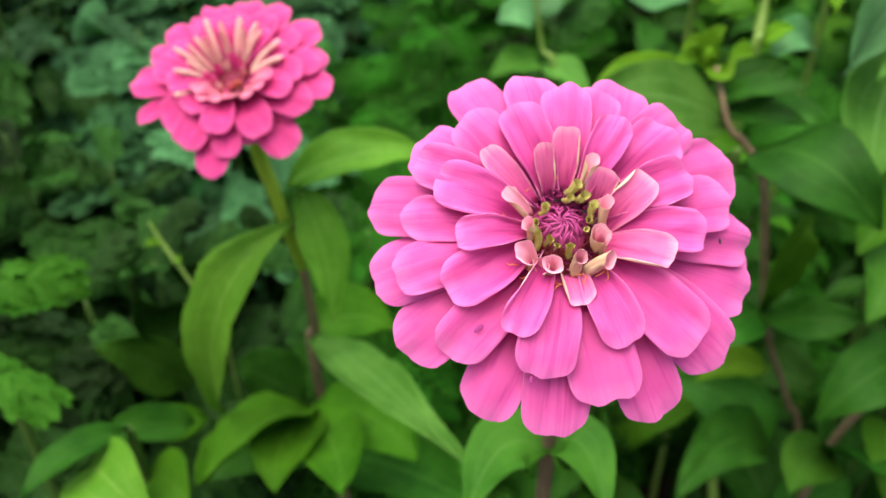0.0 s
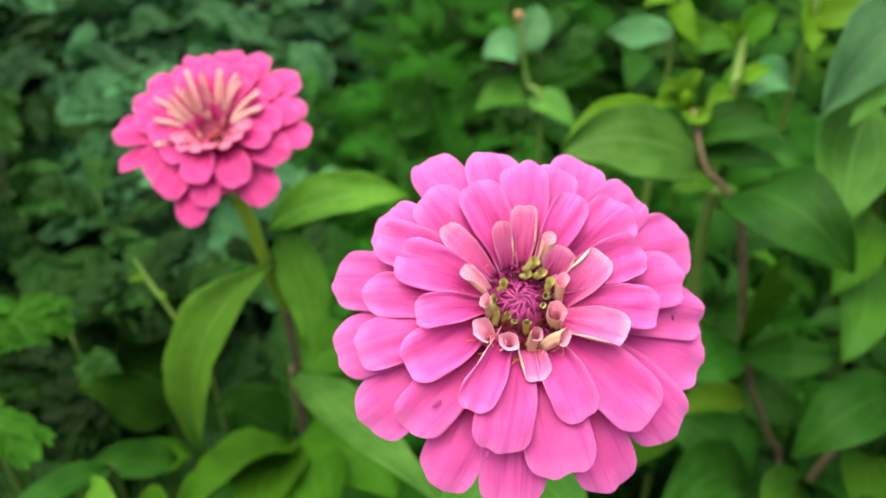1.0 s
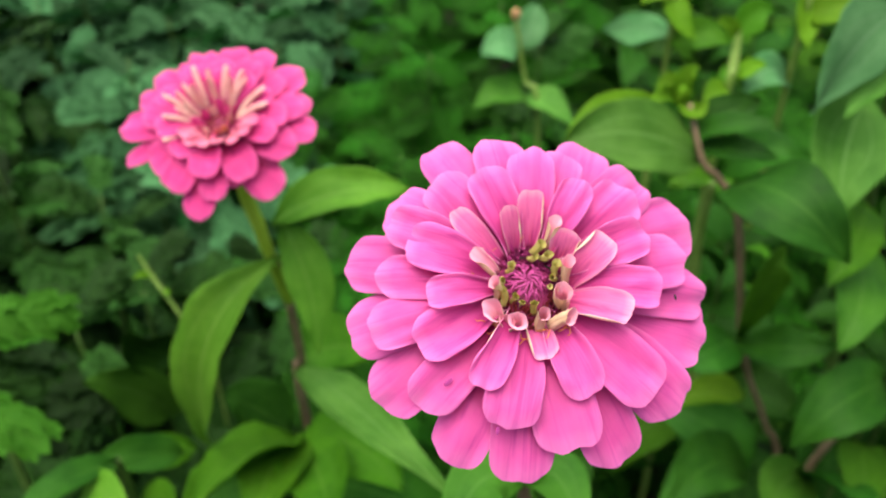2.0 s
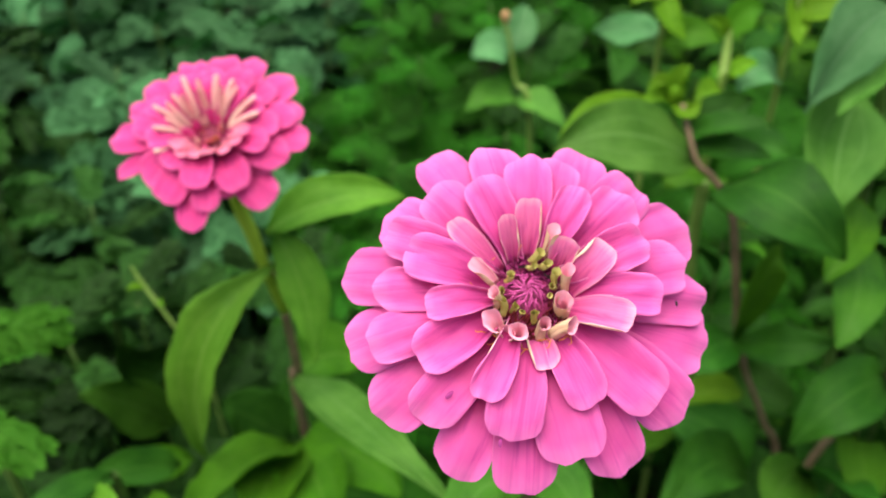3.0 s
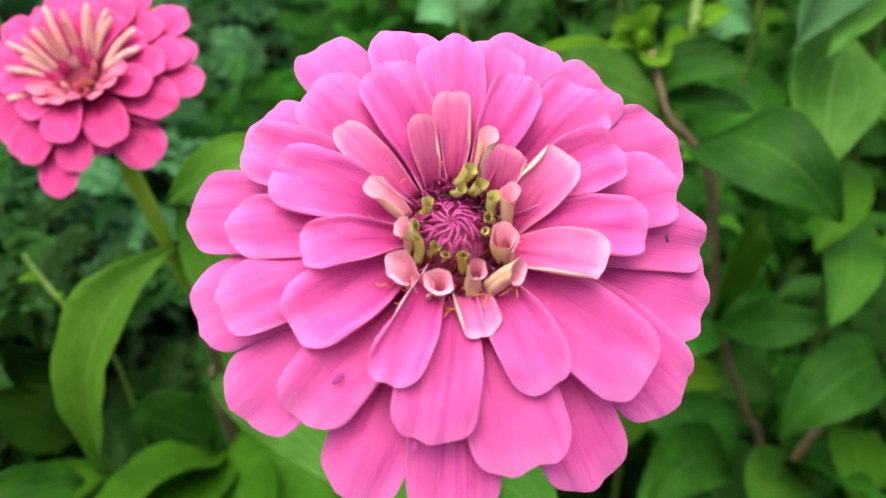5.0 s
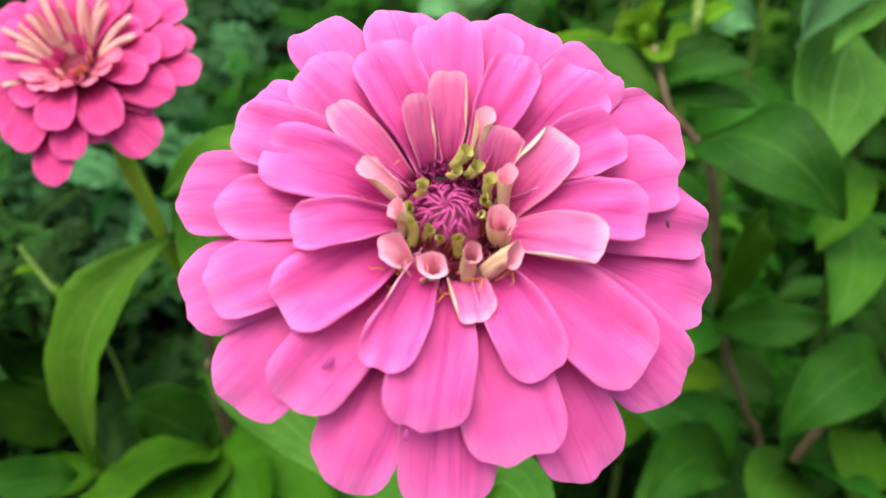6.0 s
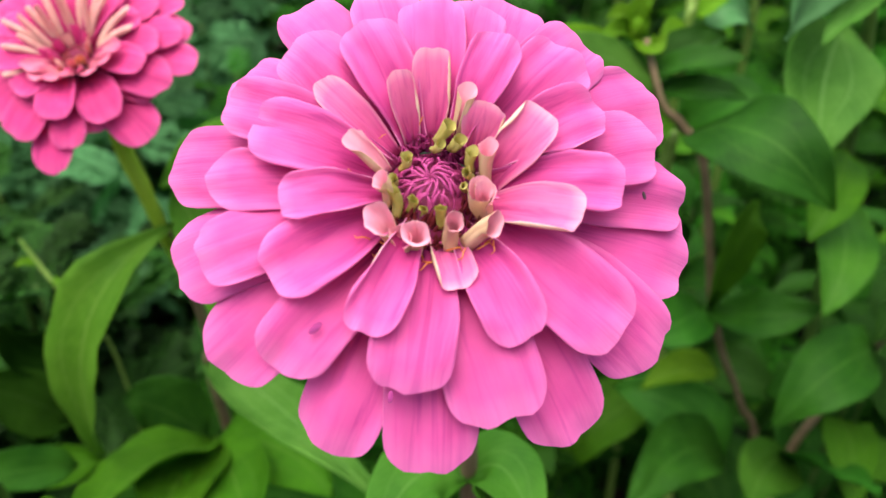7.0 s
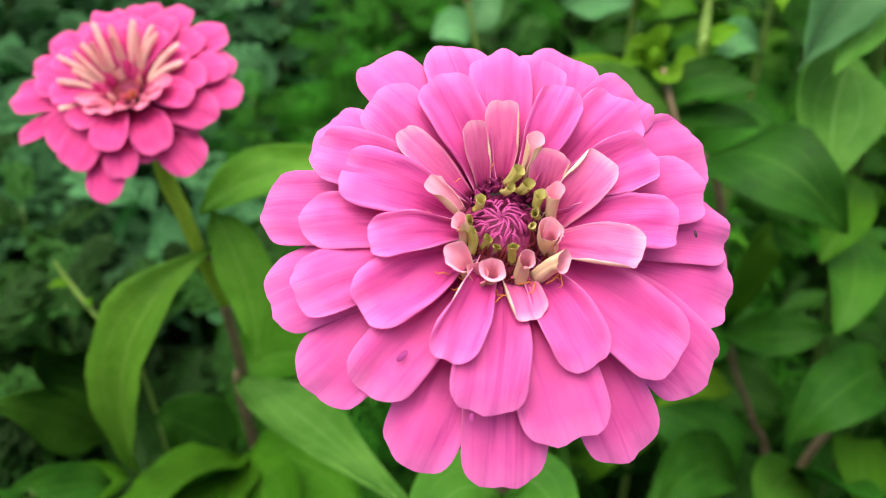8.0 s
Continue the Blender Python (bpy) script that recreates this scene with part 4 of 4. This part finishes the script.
leafy_stalk("zinnia_plant", (0.30, 0.41, 0.0), [(0.2145, 0.3790, 0.6130), (0.2250, 0.3850, 0.5800), (0.2450, 0.3950, 0.4600), (0.30, 0.41, 0.0)], [0.0022, 0.0026, 0.0032, 0.0042], STEM, [
    ((0.2145, 0.3790, 0.6130), (0.1925, 0.3660, 0.5985), (0.1745, 0.3500, 0.5756), 0.036, (0.35, -0.7, 0.6), GLEAF, 0.2, 0.32),
    ((0.2203, 0.3748, 0.5911), (0.2110, 0.3690, 0.5850), (0.1920, 0.3550, 0.5700), 0.018, (-0.1, -0.3, 0.9), SOFTLEAF, 0.3),
    ((0.2187, 0.3900, 0.5640), (0.2050, 0.3680, 0.5470), (0.1996, 0.3450, 0.5222), 0.046, (0.05, -0.80, 0.55), SOFTLEAF, 0.35),
    ((0.2300, 0.3880, 0.5300), (0.2550, 0.3500, 0.5350), (0.2700, 0.3250, 0.5100), 0.036, (0.2, -0.6, 0.75), ZLEAF, 0.25),
    ((0.2380, 0.3900, 0.5000), (0.2200, 0.3600, 0.4946), (0.2033, 0.3407, 0.4824), 0.024, (0.1, -0.4, 0.9), ZLEAF, 0.3),
    ((0.2420, 0.3930, 0.4700), (0.2250, 0.3450, 0.4720), (0.2080, 0.3200, 0.4560), 0.030, (0.0, -0.5, 0.85), MLEAF, 0.25),
], "zinnia stalk with broad grey-green pointed leaves", "plant", 300, "zinnias")
leafy_stalk("zinnia_plant", (0.225, 0.355, 0.0), [(0.2640, 0.3460, 0.4250), (0.2500, 0.3470, 0.3800), (0.2332, 0.3476, 0.3268), (0.2280, 0.35, 0.2), (0.225, 0.355, 0.0)], [0.0018, 0.0022, 0.0028, 0.003, 0.004], STEM_BROWN, [
    ((0.2580, 0.3440, 0.4100), (0.2200, 0.3160, 0.4260), (0.1930, 0.3070, 0.3979), 0.036, (0.0, -0.6, 0.8), DLEAF, 0.15),
    ((0.2332, 0.3476, 0.3268), (0.2295, 0.3077, 0.3626), (0.2266, 0.2665, 0.3990), 0.036, (0.1, -0.3, 0.95), DLEAF, 0.25),
    ((0.2332, 0.3476, 0.3268), (0.2050, 0.3200, 0.3500), (0.1850, 0.2900, 0.3600), 0.034, (-0.1, -0.4, 0.95), MLEAF, 0.25),
    ((0.2640, 0.3460, 0.4250), (0.2750, 0.3250, 0.4350), (0.2850, 0.3000, 0.4250), 0.036, (0.2, -0.5, 0.85), ZLEAF, 0.25),
], "low zinnia shoot with smooth green leaves and reddish stem", "plant", 330, "zinnias")
leafy_stalk("bud_stalk", (0.0860, 0.6050, 0.0), [(0.0605, 0.5958, 0.5207), (0.0685, 0.5901, 0.4762), (0.0810, 0.5821, 0.4215), (0.0860, 0.6050, 0.0)], [0.0014, 0.0018, 0.002, 0.003], STEM_PALE, [
    ((0.0639, 0.5912, 0.4979), (0.0502, 0.5821, 0.5070), (0.0354, 0.5764, 0.5002), 0.026, (0.0, -0.7, 0.7), GLEAF, 0.2),
    ((0.0650, 0.5940, 0.4970), (0.0720, 0.6060, 0.5110), (0.0760, 0.6200, 0.5230), 0.026, (0.1, -0.6, 0.8), GLEAF, 0.2),
    ((0.0705, 0.5880, 0.4630), (0.0860, 0.5753, 0.4620), (0.1050, 0.5605, 0.4500), 0.026, (0.0, -0.3, 0.95), SOFTLEAF, 0.25),
    ((0.0705, 0.5880, 0.4630), (0.0502, 0.5753, 0.4720), (0.0300, 0.5650, 0.4640), 0.027, (0.0, -0.4, 0.85), MLEAF, 0.25),
], "slim pale stalk with grey-green leaves and tan bud", "plant", 350)
bud_top = [o for o in bpy.data.objects if o.name.startswith("bud_stalk")][0]
part("bud", dome_mesh("bud", 3.6 * MM, 4.5 * MM, 6 * MM, [TANBUD], 8, 14), bud_top, "tan-pink opening bud", Matrix.Translation(Vector((0.0605, 0.5958, 0.5275)) - Vector((0.0860, 0.6050, 0.0))))
leafy_stalk("young_shoot", (0.18, 0.47, 0.0), [(0.1730, 0.4590, 0.5690), (0.1706, 0.4504, 0.5507), (0.1680, 0.4430, 0.5376), (0.172, 0.455, 0.42), (0.18, 0.47, 0.0)], [0.0016, 0.0032, 0.0022, 0.0026, 0.003], STEM_PALE, [
    ((0.1718, 0.4571, 0.5660), (0.1650, 0.4550, 0.5740), (0.1560, 0.4500, 0.5780), 0.010, (-0.2, -0.7, 0.6), LIMELEAF, 0.3),
    ((0.1728, 0.4471, 0.5455), (0.1796, 0.4476, 0.5518), (0.1877, 0.4456, 0.5543), 0.010, (0.1, -0.5, 0.8), LIMELEAF, 0.3),
    ((0.1718, 0.4571, 0.5660), (0.1800, 0.4600, 0.5780), (0.1900, 0.4600, 0.5800), 0.018, (0.1, -0.7, 0.6), ZLEAF, 0.3),
    ((0.1690, 0.4430, 0.5400), (0.1600, 0.4350, 0.5440), (0.1500, 0.4280, 0.5400), 0.014, (-0.1, -0.5, 0.8), LIMELEAF, 0.3),
    ((0.1740, 0.4500, 0.4800), (0.1950, 0.4380, 0.5050), (0.2150, 0.4300, 0.5000), 0.030, (0.1, -0.5, 0.85), DLEAF, 0.25),
    ((0.1740, 0.4500, 0.4800), (0.1550, 0.4320, 0.4950), (0.1380, 0.4200, 0.4900), 0.030, (-0.1, -0.5, 0.85), ZLEAF, 0.25),
], "pale yellow-green young shoot with narrow new leaves", "plant", 370)
leafy_stalk("lime_shoot", (0.22, 0.50, 0.0), [(0.2120, 0.4700, 0.5850), (0.2140, 0.4750, 0.52), (0.22, 0.50, 0.0)], [0.0014, 0.002, 0.003], STEM_PALE, [
    ((0.2176, 0.4805, 0.5900), (0.2110, 0.4673, 0.5723), (0.2097, 0.4513, 0.5611), 0.018, (0.3, -0.8, 0.4), LIMELEAF, 0.3),
    ((0.2120, 0.4720, 0.5700), (0.2300, 0.4650, 0.5800), (0.2480, 0.4600, 0.5800), 0.022, (0.0, -0.6, 0.8), LIMELEAF, 0.3),
    ((0.2140, 0.4750, 0.5300), (0.1950, 0.4600, 0.5450), (0.1800, 0.4500, 0.5350), 0.026, (0.0, -0.6, 0.8), GLEAF, 0.25),
], "bright lime-green leafy shoot", "plant", 390)
leafy_stalk("lime_shoot", (0.15, 0.53, 0.0), [(0.1470, 0.5050, 0.5750), (0.1490, 0.5100, 0.50), (0.15, 0.53, 0.0)], [0.0014, 0.002, 0.003], STEM_PALE, [
    ((0.1443, 0.5121, 0.5750), (0.1487, 0.4967, 0.5616), (0.1586, 0.4890, 0.5507), 0.016, (0.2, -0.8, 0.5), LIMELEAF, 0.3),
    ((0.1470, 0.5050, 0.5700), (0.1350, 0.5000, 0.5760), (0.1250, 0.4950, 0.5700), 0.014, (0.0, -0.7, 0.7), LIMELEAF, 0.3),
    ((0.1480, 0.5080, 0.5450), (0.1325, 0.5300, 0.5405), (0.1122, 0.5400, 0.5350), 0.023, (0.0, -0.8, 0.6), GLEAF, 0.2),
    ((0.1480, 0.5080, 0.5400), (0.1650, 0.5000, 0.5500), (0.1820, 0.4950, 0.5450), 0.022, (0.1, -0.7, 0.7), ZLEAF, 0.25),
], "bright lime-green leafy shoot", "plant", 410)
leafy_stalk("zinnia_plant", (-0.16, 0.30, 0.0), [(-0.1500, 0.2750, 0.4300), (-0.1540, 0.2850, 0.36), (-0.16, 0.30, 0.0)], [0.0018, 0.0026, 0.004], STEM, [
    ((-0.1660, 0.2620, 0.4180), (-0.1490, 0.2430, 0.4340), (-0.1240, 0.2240, 0.4240), 0.036, (0.0, -0.4, 0.9), LITLEAF, 0.25),
    ((-0.1500, 0.2750, 0.4300), (-0.1680, 0.2480, 0.4420), (-0.1780, 0.2250, 0.4400), 0.017, (-0.1, -0.4, 0.9), DLEAF, 0.25),
    ((-0.1300, 0.3050, 0.3989), (-0.1494, 0.2920, 0.4123), (-0.1700, 0.2780, 0.4180), 0.020, (0.0, -0.6, 0.8), DLEAF, 0.25),
    ((-0.1530, 0.2830, 0.3800), (-0.1350, 0.2650, 0.4050), (-0.1180, 0.2450, 0.4100), 0.030, (0.1, -0.4, 0.9), ZLEAF, 0.25),
    ((-0.14, 0.345, 0.3543), (-0.1605, 0.325, 0.3728), (-0.1795, 0.3, 0.3961), 0.022, (0.0, -0.5, 0.85), ZLEAF, 0.25),
    ((-0.1478, 0.35, 0.3783), (-0.1615, 0.335, 0.414), (-0.1748, 0.315, 0.4424), 0.030, (0.0, -0.6, 0.8), MLEAF, 0.25),
    ((-0.1454, 0.36, 0.4178), (-0.1529, 0.345, 0.4372), (-0.1531, 0.33, 0.4636), 0.026, (0.1, -0.7, 0.7), OLIVELEAF, 0.25),
], "low leafy zinnia shoot with bright green leaves", "plant", 450, "zinnias")
leafy_stalk("seed_stalk", (-0.15, 0.42, 0.0), [(-0.1620, 0.3860, 0.4690), (-0.1560, 0.3830, 0.4560), (-0.1380, 0.3730, 0.4240), (-0.135, 0.39, 0.36), (-0.15, 0.42, 0.0)], [0.0007, 0.0013, 0.0009, 0.0009, 0.0012], STEM_PALE, [
    ((-0.1560, 0.3830, 0.4560), (-0.1600, 0.3800, 0.4600), (-0.1640, 0.3760, 0.4600), 0.004, (0, -0.5, 0.8), LIMELEAF, 0.3),
    ((-0.1500, 0.3800, 0.4450), (-0.1480, 0.3770, 0.4500), (-0.1450, 0.3740, 0.4500), 0.004, (0, -0.5, 0.8), LIMELEAF, 0.3),
], "thin knobbly pale green seed stalk", "weed", 430)


# ---- leaf kinds for the bed behind ----
def unit_leaf(name, mat, wide=0.4, ratio=0.45, arch=0.12, fold=0.25, seed=0):
    return leaf_mesh(name, (0, 0, 0), (1, 0, 0), ratio, (0, 0, 1), mat, arch, fold, 0.05, seed, 12, 8, wide, thick=0.006, droop=0.15)


def joined_leaf(name, pieces, mat, seed, nu=6, nv=4):
    """Lobes and midrib of one divided leaf in one mesh. pieces: base, tip, width."""
    verts, faces, uvs = [], [], []
    rng = random.Random(seed)
    for b, t, w in pieces:
        b, t = Vector(b), Vector(t)
        ax = t - b
        sd = Vector((0, 0, 1)).cross(ax).normalized()
        k = len(verts)
        tilt = rng.uniform(-0.5, 0.5)
        for i in range(nu + 1):
            u = i / nu
            for j in range(nv + 1):
                v = -1 + 2 * j / nv
                h = w / 2 * ovate(u, 0.5)
                tooth = 1 + (0.30 if i % 2 else -0.24) * abs(v)
                p = b + ax * u + sd * (h * v * tooth)
                p.z += 0.45 * h * abs(v) + tilt * h * v - 0.18 * p.x * p.x - 0.25 * p.y * p.y + 0.05 * math.sin(3 * u + seed)
                verts.append(tuple(p))
                uvs.append((u, 0.5 + v / 2))
        for i in range(nu):
            for j in range(nv):
                a = k + i * (nv + 1) + j
                faces.append((a, a + nv + 1, a + nv + 2, a + 1))
    return mesh_of(name, verts, faces, [mat], None, uvs)


def mugwort_leaf(seed, mat=None):
    rng = random.Random(seed)
    pieces = [((0, 0, 0), (0.75, 0, 0), 0.10), ((0.5, 0, 0), (1.0, 0, 0), 0.26)]
    for i in range(3):
        x = 0.22 + 0.2 * i + rng.uniform(-0.03, 0.03)
        for s in (-1, 1):
            ln = (0.34, 0.42, 0.36)[i] * rng.uniform(0.85, 1.1)
            an = radians(48 - 5 * i + rng.uniform(-6, 6))
            tip = (x + ln * math.cos(an), s * ln * math.sin(an), 0)
            pieces.append(((x - 0.03, 0, 0), tip, 0.18 * rng.uniform(0.85, 1.15)))
            midp = (x + 0.5 * ln * math.cos(an), s * 0.5 * ln * math.sin(an), 0)
            pieces.append((midp, (midp[0] + 0.20, midp[1] + s * 0.04, 0), 0.11))
    return joined_leaf("leaf", pieces, mat or MUGLEAF_SHADED, seed)


def feather_leaf(seed):
    rng = random.Random(seed)
    pieces = [((0, 0, 0), (1.0, 0, 0), 0.035)]
    for i in range(9):
        x = 0.12 + 0.095 * i
        for s in (-1, 1):
            ln = 0.36 * math.sin(math.pi * (0.25 + 0.6 * i / 9)) * rng.uniform(0.85, 1.15)
            an = radians(50 + rng.uniform(-9, 9))
            way = Vector((math.cos(an), s * math.sin(an), 0))
            root = Vector((x, 0, 0))
            pieces.append((root, root + way * ln, 0.040))
            for k in (0.4, 0.7):
                for turn in (-0.7, 0.7):
                    side = Vector((way.x * math.cos(turn) - way.y * math.sin(turn), way.x * math.sin(turn) + way.y * math.cos(turn), 0))
                    pieces.append((root + way * ln * k, root + way * ln * k + side * ln * 0.34, 0.030))
    return joined_leaf("leaf", pieces, FERNLEAF, seed, 4, 2)


LEAVES = {
    "bright": [mugwort_leaf(s + 20, BRIGHTMUG) for s in range(3)],
    "mugwort": [mugwort_leaf(s) for s in range(5)],
    "pale": [mugwort_leaf(s + 40, MUGHAZE) for s in range(4)],
    "feather": [feather_leaf(s) for s in range(4)],
    "zinnia": [unit_leaf("leaf", ZLEAF, 0.4, 0.42, 0.14, 0.3, s) for s in range(2)] + [unit_leaf("leaf", DLEAF, 0.38, 0.5, 0.1, 0.2, s + 5) for s in range(2)] + [unit_leaf("leaf", OLIVELEAF, 0.42, 0.46, 0.16, 0.3, s + 9) for s in range(3)],
    "grey": [unit_leaf("leaf", GLEAF, 0.45, 0.5, 0.1, 0.25, s) for s in range(3)],
}


def herb(name, kind, base, height, count, size, stem_mat, label, category, group, seed, lean=(0, 0), top_tuft=True):
    """An upright leafy plant: stem, and leaves set round it in a spiral, longest in the middle."""
    rng = random.Random(seed)
    plant = thing(name, base, label, category, group)
    top = Vector((lean[0], lean[1], height))
    mid = top * 0.55 + Vector((rng.uniform(-0.01, 0.01), rng.uniform(-0.01, 0.01), 0))
    part("stem", stem_mesh("stem", [(0, 0, 0), mid, top], [0.003, 0.0022, 0.0009], stem_mat, 6), plant)
    for i in range(count):
        u = 0.38 + 0.62 * (i / (count - 1)) ** 0.75
        p = mid * (u / 0.55) if u < 0.55 else mid.lerp(top, (u - 0.55) / 0.45)
        ln = size * (1.15 - 0.75 * max(0, u - 0.6) / 0.4) * rng.uniform(0.8, 1.15)
        yaw = i * 137.5 + rng.uniform(-25, 25)
        pitch = rng.uniform(-32, 40) - (25 if u > 0.9 else 0)
        m = Matrix.Translation(p) @ Matrix.Rotation(radians(yaw), 4, "Z") @ Matrix.Rotation(radians(pitch), 4, "Y") @ Matrix.Rotation(radians(rng.uniform(-32, 32)), 4, "X") @ Matrix.Scale(ln, 4)
        part("leaf", rng.choice(LEAVES[kind]), plant, "", m)
    return plant


MUG = ("mugwort_plant", "mugwort", STEM, "leafy mugwort with lobed leaves, gap shade in their dark green", "herb", "mugwort clump")
MUG_HAZE = ("mugwort_plant", "pale", STEM, "leafy mugwort with haze coloured into its pale grey-green leaves", "herb", "mugwort clump")
FEA = ("feathery_plant", "feather", STEM, "green herb with finely divided feathery leaves", "herb", "feathery herbs")
ZIN = ("young_zinnia", "zinnia", STEM, "leafy green zinnia without open flowers", "plant", "young zinnias")


def grow(spec, x, y, height, count, size, seed, lean=(0, 0)):
    name, kind, stem_mat, label, category, group = spec
    return herb(name, kind, (x, y, 0), height, count, size, stem_mat, label, category, group, seed, lean)


masters = {}
rng = random.Random(11)
seed = 0
for gy in range(9):
    for gx in range(14):
        x = -0.84 + gx * 0.13 + rng.uniform(-0.035, 0.035) + (gy % 2) * 0.05
        y = 0.44 + gy * 0.11 + rng.uniform(-0.03, 0.03)
        if abs(x) > 0.22 + 0.62 * y:
            continue
        if x < -0.10 - 0.05 * rng.random():
            # beyond 0.58 m most take the copy with haze in its colour
            spec, height, count, size = (MUG_HAZE if y > 0.58 and x > 0.08 - 0.62 * y else MUG), 0.40 + 0.09 * (y - 0.44), 17, 0.120
        elif x < 0.14:
            spec, height, count, size = (FEA if rng.random() < 0.7 else MUG), 0.36 + 0.14 * (y - 0.44), 32, 0.092
        else:
            spec, height, count, size = (ZIN if rng.random() < 0.75 else FEA), 0.37 + 0.16 * (y - 0.44), 15, 0.095
        height *= rng.uniform(0.88, 1.08)
        key = (spec[1], seed % 3)
        seed += 1
        if key not in masters:
            masters[key] = grow(spec, x, y, 0.42, count, size, seed)
            masters[key].scale = (1, 1, 1)
        else:
            ob = copy_thing(masters[key], pose(x, y, 0, rng.uniform(-5, 5), rng.uniform(-5, 5), rng.uniform(0, 360)))
            k = height / 0.42
            ob.scale = (k ** 0.5, k ** 0.5, k)

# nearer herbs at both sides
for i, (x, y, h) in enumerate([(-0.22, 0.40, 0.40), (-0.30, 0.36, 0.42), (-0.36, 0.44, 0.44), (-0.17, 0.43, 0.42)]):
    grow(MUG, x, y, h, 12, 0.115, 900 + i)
for i, (x, y, h) in enumerate([(0.27, 0.36, 0.44), (0.31, 0.42, 0.47), (0.10, 0.40, 0.33), (0.30, 0.30, 0.36), (0.02, 0.36, 0.30), (0.12, 0.30, 0.23), (-0.05, 0.28, 0.26)]):
    grow(ZIN, x, y, h, 14, 0.08, 950 + i)


# a lighter clump of mugwort at the edge
edge_clump = thing("mugwort_plant", (-0.215, 0.31, 0.0), "bright green mugwort with lobed toothed leaves", "herb", "mugwort clump")
part("stem", stem_mesh("stem", [(0, 0, 0), (-0.01, 0.0, 0.3), (-0.012, 0.005, 0.50)], [0.0035, 0.003, 0.0014], STEM, 6), edge_clump)
for i, (x, y, z, yaw, pitch, size) in enumerate([(-0.005, 0.004, 0.486, 20, 8, 0.050), (0.0, -0.03, 0.472, -22, 14, 0.050), (-0.010, 0.0, 0.465, 70, 5, 0.05), (-0.01, 0.0, 0.485, 150, 0, 0.05)]):
    m = Matrix.Translation((x, y, z)) @ Matrix.Rotation(radians(yaw), 4, "Z") @ Matrix.Rotation(radians(pitch), 4, "Y") @ Matrix.Rotation(radians(15 * (-1) ** i + 15), 4, "X") @ Matrix.Scale(size, 4)
    part("leaf", LEAVES["bright"][i % 3], edge_clump, "", m)


# ---- low growth that hides most of the soil ----
def undergrowth():
    rng = random.Random(5)
    verts, faces, uvs, slots = [], [], [], []
    for i in range(6500):
        x, y = rng.uniform(-1.05, 1.05), rng.uniform(0.12, 1.6)
        z = rng.uniform(0.02, 0.17 if y < 0.8 else 0.27)
        ln, w = rng.uniform(0.035, 0.075), rng.uniform(0.014, 0.032)
        ya, pi = rng.uniform(0, 6.28), rng.uniform(-0.5, 0.7)
        d = Vector((math.cos(ya) * math.cos(pi), math.sin(ya) * math.cos(pi), math.sin(pi)))
        s = Vector((-math.sin(ya), math.cos(ya), rng.uniform(-0.4, 0.4))).normalized() * w / 2
        k = len(verts)
        for u, f, dr in ((0, 0.08, 0), (0.3, 0.85, 0.04), (0.65, 0.8, 0.02), (1, 0.03, -0.12)):
            c = Vector((x, y, z)) + d * ln * u + Vector((0, 0, dr * ln))
            verts += [c - s * f, c + Vector((0, 0, -0.1 * w)), c + s * f]
            uvs += [(u, 0), (u, 0.5), (u, 1)]
        for r in range(3):
            for j in range(2):
                a = k + r * 3 + j
                faces.append((a, a + 3, a + 4, a + 1))
                slots.append(i % 3)
    # all slots carry the darkened green, so the deep shade is in the colour
    ob = new("undergrowth", mesh_of("undergrowth", verts, faces, [MUGLEAF_SHADED, MUGLEAF_SHADED, MUGLEAF_SHADED], slots, uvs))
    return tagged(ob, "dense low leaves over the soil, gap shade in their dark green", "undergrowth", kind="stuff")


undergrowth()
